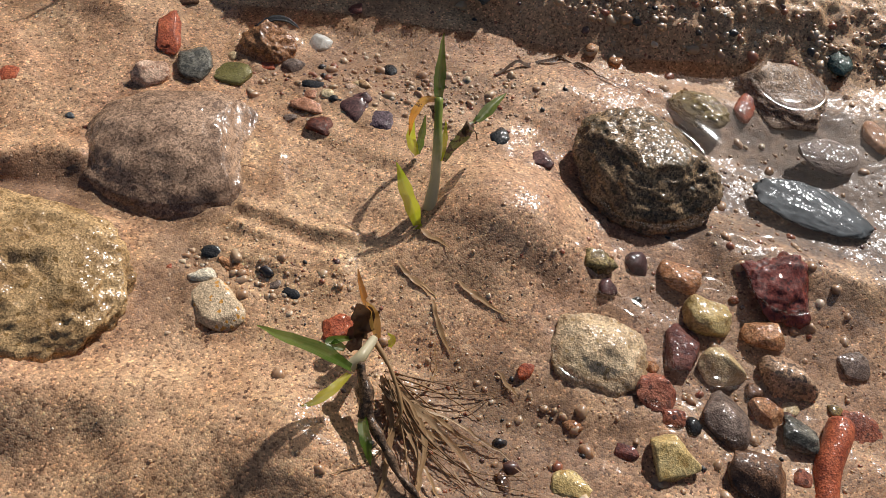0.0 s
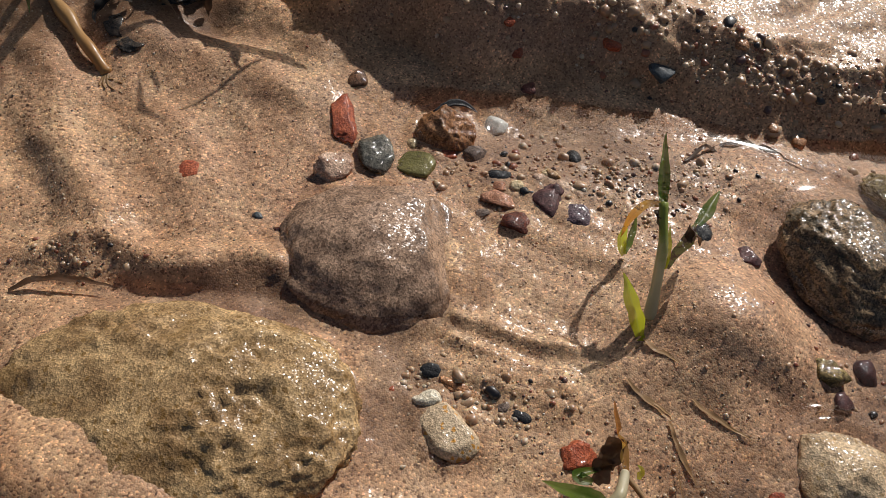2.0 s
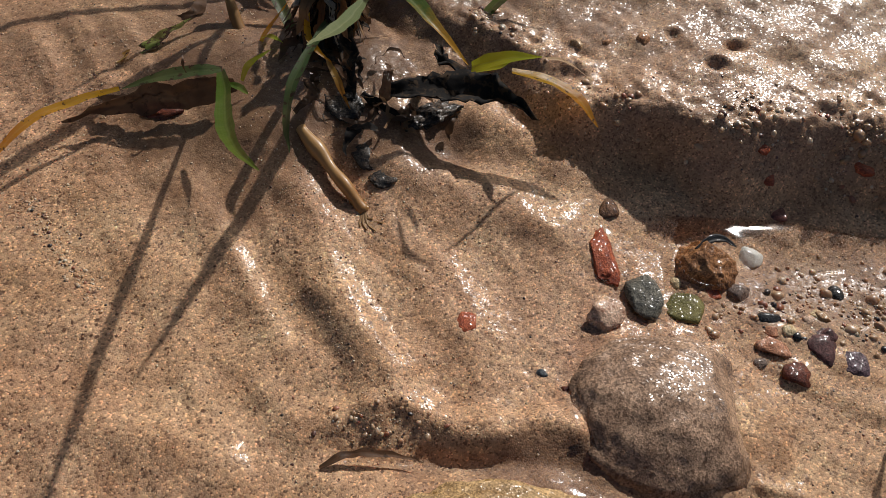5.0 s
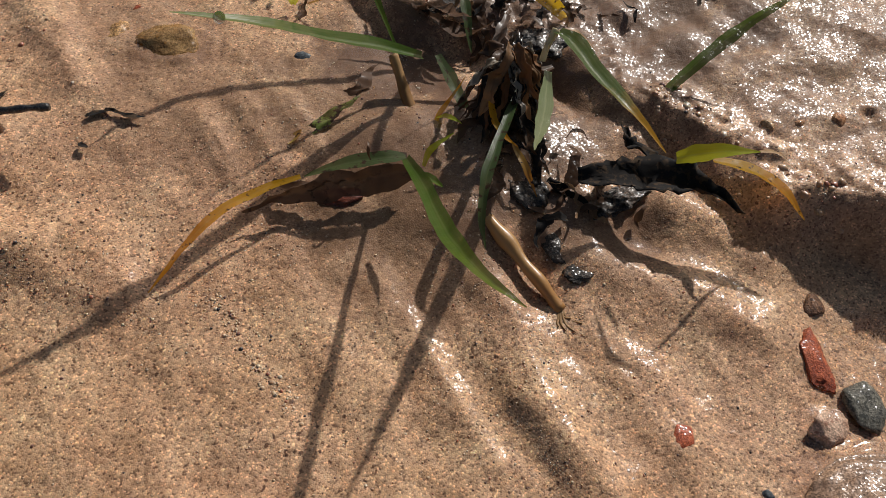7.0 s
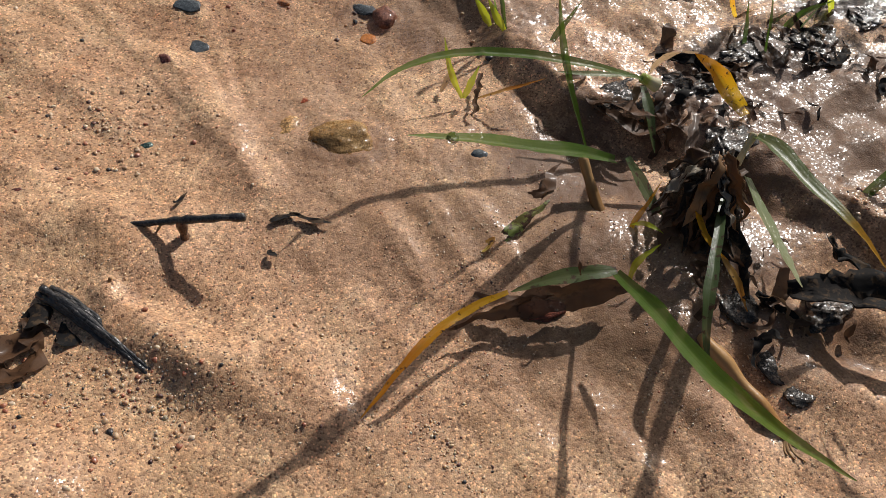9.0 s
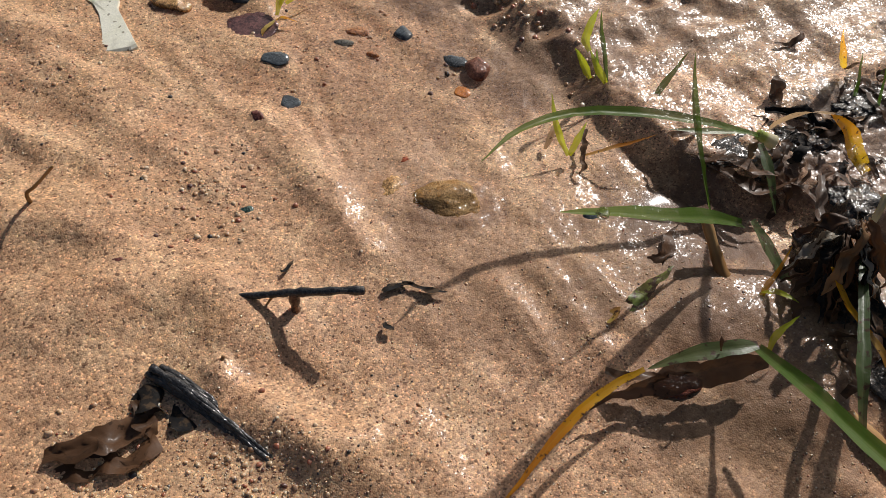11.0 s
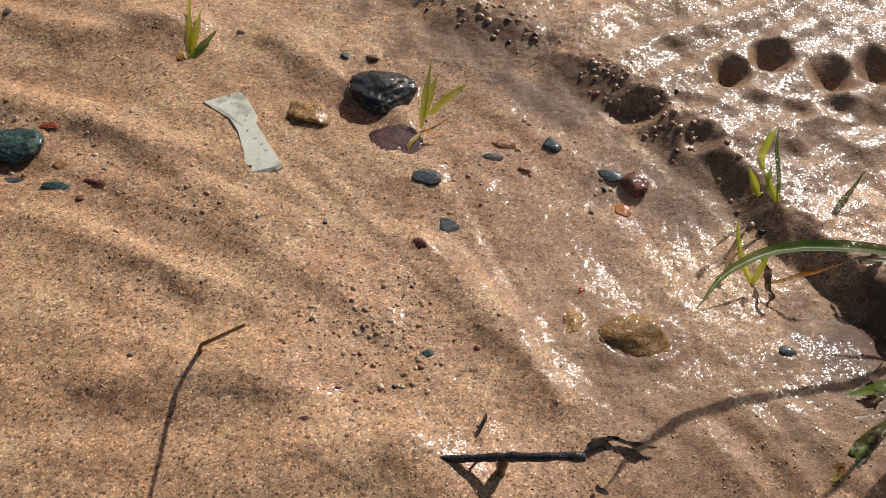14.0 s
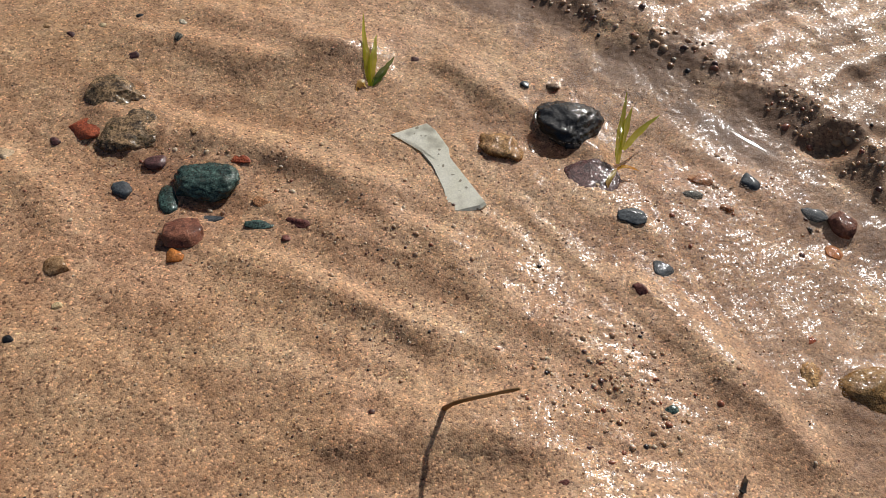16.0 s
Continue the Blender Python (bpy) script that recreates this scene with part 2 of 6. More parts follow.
def leaf_material(name, base, tip, vein, thin=0.5, turn=0.6, blot=0.0, blot_col=(0.05, 0.025, 0.012), gloss=0.38, wet=0.04):
    """A grass blade: lengthwise veins, colour turning towards the tip, dead blotches, light shining through."""
    m, n, l, b = nodes_of(name)
    uv = n.new("ShaderNodeUVMap")
    sep = n.new("ShaderNodeSeparateXYZ")
    l.new(uv.outputs[0], sep.inputs[0])
    co = n.new("ShaderNodeTexCoord").outputs["Object"]
    wob = noise_node(n, l, co, 160, 4)
    v = math_node(n, l, "ADD", sep.outputs[1], math_node(n, l, "MULTIPLY", math_node(n, l, "SUBTRACT", wob.outputs["Fac"], 0.5), 0.5))
    col = ramp_node(n, l, v, [(turn - 0.12, base), (min(turn + 0.16, 1.0), tip)]).outputs[0]
    stripes = math_node(n, l, "SINE", math_node(n, l, "MULTIPLY", sep.outputs[0], 44.0))
    col = mix_node(n, l, ramp_node(n, l, stripes, [(0.45, (0, 0, 0)), (1.0, (0.10, 0.10, 0.10))]).outputs[0], col, vein)
    rib = ramp_node(n, l, math_node(n, l, "ABSOLUTE", math_node(n, l, "SUBTRACT", sep.outputs[0], 0.5)), [(0.03, (0.35, 0.35, 0.35)), (0.075, (0, 0, 0))])
    col = mix_node(n, l, rib.outputs[0], col, vein)
    if blot:
        spots = ramp_node(n, l, noise_node(n, l, co, 330, 4).outputs["Fac"], [(0.62 - blot * 0.25, (0, 0, 0)), (0.68 - blot * 0.2, (1, 1, 1))])
        col = mix_node(n, l, spots.outputs[0], col, blot_col)
    l.new(col, b.inputs["Base Color"])
    b.inputs["Roughness"].default_value = gloss
    b.inputs["Coat Weight"].default_value, b.inputs["Coat Roughness"].default_value = wet, 0.2
    nb = bump_node(n, l, stripes, 0.05, 0.0003)
    l.new(bump_node(n, l, wob.outputs["Fac"], 0.3, 0.001, nb), b.inputs["Normal"])
    tr = n.new("ShaderNodeBsdfTranslucent")
    l.new(col, tr.inputs["Color"])
    mx = n.new("ShaderNodeMixShader")
    mx.inputs[0].default_value = thin
    l.new(b.outputs[0], mx.inputs[1])
    l.new(tr.outputs[0], mx.inputs[2])
    b.inputs["Specular IOR Level"].default_value = 0.4 if gloss < 0.5 else 0.2
    # a little light passes straight through the thin tissue
    clear, last = n.new("ShaderNodeBsdfTransparent"), n.new("ShaderNodeMixShader")
    last.inputs[0].default_value = 0.22 * thin
    l.new(mx.outputs[0], last.inputs[1])
    l.new(clear.outputs[0], last.inputs[2])
    l.new(last.outputs[0], n["Material Output"].inputs["Surface"])
    return m


def water_material():
    """A thin clear film: light goes straight through, the surface mirrors the sky and sun."""
    m, n, l, b = nodes_of("clear_water")
    n.remove(b)
    pos = n.new("ShaderNodeNewGeometry").outputs["Position"]
    # still and clear in the pools, ruffled by the grains where the film is thin
    up = n.new("ShaderNodeSeparateXYZ")
    l.new(pos, up.inputs[0])
    thin = ramp_node(n, l, math_node(n, l, "MULTIPLY", up.outputs[2], 100.0), [(0.36, (0, 0, 0)), (0.52, (1, 1, 1))])
    nb = bump_node(n, l, noise_node(n, l, pos, 150, 3).outputs["Fac"], 0.015, 0.0015)
    fine = n.new("ShaderNodeBump")
    fine.inputs["Distance"].default_value = 0.0007
    l.new(noise_node(n, l, pos, 480, 3).outputs["Fac"], fine.inputs["Height"])
    l.new(math_node(n, l, "ADD", math_node(n, l, "MULTIPLY", thin.outputs[0], 0.06), 0.012), fine.inputs["Strength"])
    l.new(nb, fine.inputs["Normal"])
    nb = fine.outputs["Normal"]
    tr, gl, fr, mx = n.new("ShaderNodeBsdfTransparent"), n.new("ShaderNodeBsdfGlossy"), n.new("ShaderNodeFresnel"), n.new("ShaderNodeMixShader")
    tr.inputs["Color"].default_value = (0.87, 0.885, 0.91, 1)
    l.new(math_node(n, l, "ADD", math_node(n, l, "MULTIPLY", thin.outputs[0], 0.03), 0.04), gl.inputs["Roughness"])
    fr.inputs["IOR"].default_value = 1.33
    for k in (gl, fr):
        l.new(nb, k.inputs["Normal"])
    l.new(fr.outputs[0], mx.inputs[0])
    l.new(tr.outputs[0], mx.inputs[1])
    l.new(gl.outputs[0], mx.inputs[2])
    l.new(mx.outputs[0], n["Material Output"].inputs["Surface"])
    return m


def grain_material():
    m, n, l, b = nodes_of("loose_grains")
    rnd = n.new("ShaderNodeNewGeometry").outputs["Random Per Island"]
    col = ramp_node(n, l, rnd, [(0.0, (0.03, 0.022, 0.02)), (0.05, (0.13, 0.06, 0.045)), (0.11, (0.34, 0.13, 0.07)), (0.20, (0.42, 0.25, 0.14)), (0.5, (0.5, 0.33, 0.2)), (0.90, (0.62, 0.47, 0.33))], "CONSTANT")
    l.new(col.outputs[0], b.inputs["Base Color"])
    b.inputs["Roughness"].default_value = 0.4
    b.inputs["Coat Weight"].default_value, b.inputs["Coat Roughness"].default_value = 0.5, 0.25
    b.inputs["Subsurface Weight"].default_value, b.inputs["Subsurface Scale"].default_value = 0.9, 0.0016
    b.inputs["Subsurface Radius"].default_value = (1.0, 0.8, 0.6)
    return m


def glass_material():
    m, n, l, b = nodes_of("drop_water")
    b.inputs["Transmission Weight"].default_value, b.inputs["IOR"].default_value, b.inputs["Roughness"].default_value = 1.0, 1.33, 0.0
    return m


SAND, WATER, GRAIN = sand_material(), water_material(), grain_material()
STONE = {
    "granite_brown": stone_material("granite_brown", (0.21, 0.13, 0.085), (0.45, 0.30, 0.205), (0.13, 0.075, 0.047), 90, 0.4, 1.0, 0.2, 0.05, 0.6),
    "rock_pitted": stone_material("rock_pitted", (0.25, 0.15, 0.07), (0.55, 0.375, 0.20), (0.20, 0.11, 0.035), 70, 0.35, 1.0, 0.2, 0.05, 0.9),
    "moss_dark": stone_material("moss_dark", (0.06, 0.037, 0.019), (0.34, 0.225, 0.125), (0.045, 0.034, 0.010), 190, 0.55, 0.9, 0.18, 0.06, 1.1),
    "sandstone_pale": stone_material("sandstone_pale", (0.44, 0.31, 0.19), (0.70, 0.54, 0.36), (0.40, 0.26, 0.12), 110, 0.35),
    "jasper_red": stone_material("jasper_red", (0.08, 0.016, 0.012), (0.22, 0.05, 0.036), (0.03, 0.01, 0.01), 200, 0.3, 1.0, 0.08, 0.06, 0.5),
    "olive": stone_material("olive", (0.13, 0.085, 0.03), (0.32, 0.235, 0.10), (0.09, 0.05, 0.02), 260),
    "plum": stone_material("plum", (0.055, 0.026, 0.026), (0.14, 0.066, 0.06), (0.04, 0.02, 0.02), 240, 0.3, 0.5, 0.15, 0.06, 0.5),
    "russet": stone_material("russet", (0.22, 0.10, 0.045), (0.46, 0.23, 0.11), (0.13, 0.06, 0.03), 220, 0.4),
    "rust": stone_material("rust", (0.30, 0.125, 0.055), (0.52, 0.29, 0.16), (0.22, 0.09, 0.04), 260, 0.4),
    "yellow_stone": stone_material("yellow_stone", (0.42, 0.29, 0.12), (0.64, 0.50, 0.26), (0.4, 0.24, 0.09), 200, 0.25),
    "maroon": stone_material("maroon", (0.10, 0.032, 0.026), (0.2, 0.075, 0.058), (0.06, 0.02, 0.02), 220, 0.3),
    "cream": stone_material("cream", (0.50, 0.37, 0.21), (0.72, 0.58, 0.37), (0.52, 0.36, 0.18), 190, 0.25),
    "speckled": stone_material("speckled", (0.33, 0.20, 0.12), (0.55, 0.37, 0.25), (0.03, 0.022, 0.02), 260, 0.4, 0.9, 0.14, 0.22),
    "pink_red": stone_material("pink_red", (0.24, 0.07, 0.045), (0.46, 0.2, 0.13), (0.06, 0.03, 0.025), 240, 0.35),
    "grey_brown": stone_material("grey_brown", (0.12, 0.085, 0.068), (0.27, 0.2, 0.16), (0.08, 0.05, 0.04), 200, 0.3),
    "grey_dark": stone_material("grey_dark", (0.05, 0.048, 0.04), (0.18, 0.165, 0.13), (0.03, 0.03, 0.025), 220, 0.4),
    "brown_dark": stone_material("brown_dark", (0.075, 0.036, 0.02), (0.21, 0.11, 0.062), (0.045, 0.022, 0.014), 170, 0.4),
    "black": stone_material("black", (0.005, 0.005, 0.006), (0.014, 0.0135, 0.013), (0.008, 0.008, 0.009), 220, 0.4, 1.0, 0.12, 0.06, 0.8),
    "sandy": stone_material("sandy", (0.19, 0.12, 0.075), (0.40, 0.27, 0.18), (0.12, 0.065, 0.04), 160, 0.45, 0.3, 0.25, 0.06, 1.5),
    "teal": stone_material("teal", (0.013, 0.03, 0.026), (0.06, 0.105, 0.085), (0.02, 0.03, 0.02), 230, 0.5, 1.0, 0.13, 0.06, 1.0),
    "brick": stone_material("brick", (0.27, 0.06, 0.03), (0.46, 0.135, 0.07), (0.2, 0.05, 0.03), 240, 0.3),
    "brick_dark": stone_material("brick_dark", (0.07, 0.018, 0.010), (0.16, 0.042, 0.022), (0.05, 0.015, 0.01), 240, 0.3),
    "brick_pale": stone_material("brick_pale", (0.34, 0.15, 0.085), (0.52, 0.27, 0.17), (0.2, 0.09, 0.05), 260, 0.3),
    "tan_rough": stone_material("tan_rough", (0.28, 0.14, 0.06), (0.52, 0.32, 0.15), (0.14, 0.07, 0.03), 300, 0.45),
    "tan_smooth": stone_material("tan_smooth", (0.30, 0.17, 0.085), (0.50, 0.33, 0.19), (0.2, 0.09, 0.03), 200, 0.3),
    "white_quartz": stone_material("white_quartz", (0.55, 0.53, 0.47), (0.78, 0.76, 0.70), (0.6, 0.55, 0.45), 150, 0.1, 0.7, 0.1, 0.03, 0.3),
    "white_rough": stone_material("white_rough", (0.50, 0.42, 0.30), (0.75, 0.68, 0.55), (0.4, 0.3, 0.2), 260, 0.25),
    "green_flat": stone_material("green_flat", (0.13, 0.115, 0.035), (0.22, 0.19, 0.07), (0.1, 0.08, 0.03), 120, 0.15),
    "pink_pale": stone_material("pink_pale", (0.42, 0.26, 0.18), (0.64, 0.45, 0.33), (0.3, 0.15, 0.1), 240, 0.3),
    "slate_purple": stone_material("slate_purple", (0.07, 0.045, 0.055), (0.15, 0.1, 0.11), (0.04, 0.03, 0.035), 200, 0.3),
    "slate_blue": stone_material("slate_blue", (0.035, 0.042, 0.048), (0.10, 0.112, 0.118), (0.03, 0.03, 0.035), 220, 0.3, 0.5, 0.12, 0.02, 0.15),
    "pale_orange": stone_material("pale_orange", (0.45, 0.32, 0.2), (0.62, 0.48, 0.33), (0.60, 0.27, 0.035), 60, 0.25),
    "liver": stone_material("liver", (0.13, 0.045, 0.028), (0.28, 0.12, 0.075), (0.08, 0.03, 0.02), 180, 0.25),
    "orange_stone": stone_material("orange_stone", (0.42, 0.14, 0.04), (0.56, 0.23, 0.08), (0.3, 0.1, 0.03), 200, 0.2),
    "golden": stone_material("golden", (0.17, 0.09, 0.035), (0.36, 0.22, 0.095), (0.26, 0.12, 0.03), 170, 0.3),
    "mud_black": stone_material("mud_black", (0.010, 0.009, 0.008), (0.05, 0.036, 0.026), (0.13, 0.08, 0.05), 240, 0.6, 0.7, 0.2),
    "mud_brown": stone_material("mud_brown", (0.03, 0.018, 0.011), (0.15, 0.09, 0.055), (0.24, 0.15, 0.095), 200, 0.5, 0.35, 0.25),
    "charcoal": stone_material("charcoal", (0.010, 0.010, 0.011), (0.04, 0.038, 0.038), (0.07, 0.065, 0.06), 320, 0.4, 0.9, 0.2),
    "porcelain": stone_material("porcelain", (0.79, 0.76, 0.62), (0.86, 0.83, 0.71), (0.20, 0.17, 0.11), 90, 0.06, 0.5, 0.15, 0.035, 0.15),
}
LEAF = {
    "leaf_green": leaf_material("leaf_green", (0.075, 0.150, 0.014), (0.13, 0.21, 0.02), (0.17, 0.24, 0.07), 0.5),
    "leaf_dark": leaf_material("leaf_dark", (0.065, 0.105, 0.030), (0.10, 0.14, 0.04), (0.15, 0.19, 0.08), 0.4, 0.6, 0.25),
    "leaf_lime": leaf_material("leaf_lime", (0.58, 0.60, 0.03), (0.46, 0.56, 0.03), (0.5, 0.55, 0.10), 0.68),
    "leaf_yellow": leaf_material("leaf_yellow", (0.78, 0.47, 0.018), (0.80, 0.36, 0.012), (0.80, 0.55, 0.06), 0.72, 0.45, 0.08),
    "leaf_orange": leaf_material("leaf_orange", (0.56, 0.32, 0.07), (0.62, 0.25, 0.03), (0.42, 0.2, 0.06), 0.6, 0.5, 0.12),
    "leaf_turning": leaf_material("leaf_turning", (0.075, 0.13, 0.016), (0.62, 0.31, 0.02), (0.30, 0.33, 0.12), 0.45, 0.72),
    "leaf_pale": leaf_material("leaf_pale", (0.17, 0.22, 0.09), (0.22, 0.26, 0.12), (0.36, 0.39, 0.22), 0.4),
    "leaf_tan": leaf_material("leaf_tan", (0.56, 0.38, 0.21), (0.6, 0.4, 0.22), (0.42, 0.26, 0.13), 0.4, 0.5, 0.1),
    "leaf_straw": leaf_material("leaf_straw", (0.58, 0.42, 0.10), (0.62, 0.34, 0.08), (0.52, 0.34, 0.11), 0.4, 0.5, 0.1),
    "leaf_dead": leaf_material("leaf_dead", (0.07, 0.034, 0.016), (0.12, 0.06, 0.03), (0.10, 0.05, 0.025), 0.2, 0.5, 0.2, gloss=0.55, wet=0.08),
    "leaf_black": leaf_material("leaf_black", (0.012, 0.010, 0.009), (0.014, 0.013, 0.013), (0.028, 0.022, 0.018), 0.04, 0.5, 0.4, (0.06, 0.038, 0.022), 0.85, 0.0),
    "leaf_spotted": leaf_material("leaf_spotted", (0.18, 0.24, 0.045), (0.20, 0.24, 0.045), (0.28, 0.33, 0.12), 0.4, 0.6, 0.6),
    "stem_pale": leaf_material("stem_pale", (0.66, 0.6, 0.40), (0.34, 0.40, 0.08), (0.5, 0.5, 0.26), 0.3, 0.6),
    "stem_white": leaf_material("stem_white", (0.68, 0.6, 0.38), (0.72, 0.65, 0.45), (0.55, 0.48, 0.3), 0.3),
    "stem_brown": leaf_material("stem_brown", (0.30, 0.16, 0.06), (0.42, 0.25, 0.11), (0.2, 0.1, 0.045), 0.15, gloss=0.6, wet=0.08),
    "root_brown": leaf_material("root_brown", (0.20, 0.11, 0.05), (0.34, 0.2, 0.1), (0.15, 0.08, 0.04), 0.15, gloss=0.6, wet=0.08),
    "leaf_rust": leaf_material("leaf_rust", (0.20, 0.09, 0.035), (0.28, 0.14, 0.06), (0.12, 0.05, 0.02), 0.2, gloss=0.6, wet=0.15),
    "leaf_grey": leaf_material("leaf_grey", (0.30, 0.26, 0.20), (0.36, 0.31, 0.25), (0.2, 0.16, 0.12), 0.25, 0.5, 0.3, gloss=0.5, wet=0.3),
    "reed": leaf_material("reed", (0.52, 0.29, 0.11), (0.46, 0.23, 0.075), (0.26, 0.13, 0.055), 0.15, gloss=0.4, wet=0.2),
    "straw_wet": leaf_material("straw_wet", (0.38, 0.23, 0.11), (0.42, 0.25, 0.11), (0.26, 0.14, 0.065), 0.2, gloss=0.6, wet=0.08),
}


# ---- mesh helpers ----
TABLES = {}


def table(seed):
    if seed not in TABLES:
        TABLES[seed] = np.random.RandomState(seed).rand(256, 256)
    return TABLES[seed]


def cloud2(x, y, size, seed):
    """Smooth value noise, -1 to 1, with cells of the given size."""
    t = table(seed)
    u, v = np.asarray(x) / size + 512.0, np.asarray(y) / size + 512.0
    i, j = np.floor(u).astype(int), np.floor(v).astype(int)
    f, g = u - i, v - j
    f, g = f * f * f * (f * (6 * f - 15) + 10), g * g * g * (g * (6 * g - 15) + 10)
    a, b = t[i % 256, j % 256], t[(i + 1) % 256, j % 256]
    c, d = t[i % 256, (j + 1) % 256], t[(i + 1) % 256, (j + 1) % 256]
    return ((a * (1 - f) + b * f) * (1 - g) + (c * (1 - f) + d * f) * g) * 2 - 1


def fbm2(x, y, size, seed, octaves=4):
    return sum(cloud2(x, y, size / 2 ** k, seed + k) / 2 ** k for k in range(octaves))


def waves3(p, size, seed, count=14):
    """Smooth lumps in space from a sum of waves, about -1 to 1."""
    r = np.random.RandomState(seed)
    d = r.normal(size=(count, 3))
    d /= np.linalg.norm(d, axis=1)[:, None]
    k = 2 * np.pi / size * r.uniform(0.6, 1.6, count)
    return np.sin(p @ (d * k[:, None]).T + r.uniform(0, 6.28, count)).sum(1) / math.sqrt(count)


def mesh_of(name, verts, faces, material, smooth=True, uv=None):
    me = bpy.data.meshes.new(name)
    verts, faces = np.asarray(verts, dtype=np.float32), np.asarray(faces, dtype=np.int32)
    me.vertices.add(len(verts))
    me.vertices.foreach_set("co", verts.ravel())
    me.loops.add(faces.size)
    me.loops.foreach_set("vertex_index", faces.ravel())
    me.polygons.add(len(faces))
    me.polygons.foreach_set("loop_start", np.arange(0, faces.size, faces.shape[1], dtype=np.int32))
    me.polygons.foreach_set("use_smooth", np.full(len(faces), smooth))
    me.update(calc_edges=True)
    if uv is not None:
        me.uv_layers.new(name="UVMap").data.foreach_set("uv", np.asarray(uv, dtype=np.float32)[faces.ravel()].ravel())
    me.materials.append(material)
    return me


def empty(name, place):
    ob = new(name)
    ob.empty_display_size = 0.01
    ob.location = place
    return ob


def grid_faces(nx, ny):
    i = np.arange(nx * ny).reshape(nx, ny)
    return np.stack([i[:-1, :-1], i[1:, :-1], i[1:, 1:], i[:-1, 1:]], -1).reshape(-1, 4)


# ---- ground: one sheet of rippled sand ----
def smooth01(a):
    a = np.clip(a, 0, 1)
    return a * a * (3 - 2 * a)


def to_line(x, y, pts):
    best = np.full(np.shape(x), 9.0)
    for (ax, ay), (bx, by) in zip(pts, pts[1:]):
        dx, dy = bx - ax, by - ay
        t = np.clip(((x - ax) * dx + (y - ay) * dy) / (dx * dx + dy * dy), 0, 1)
        best = np.minimum(best, np.hypot(x - ax - t * dx, y - ay - t * dy))
    return best


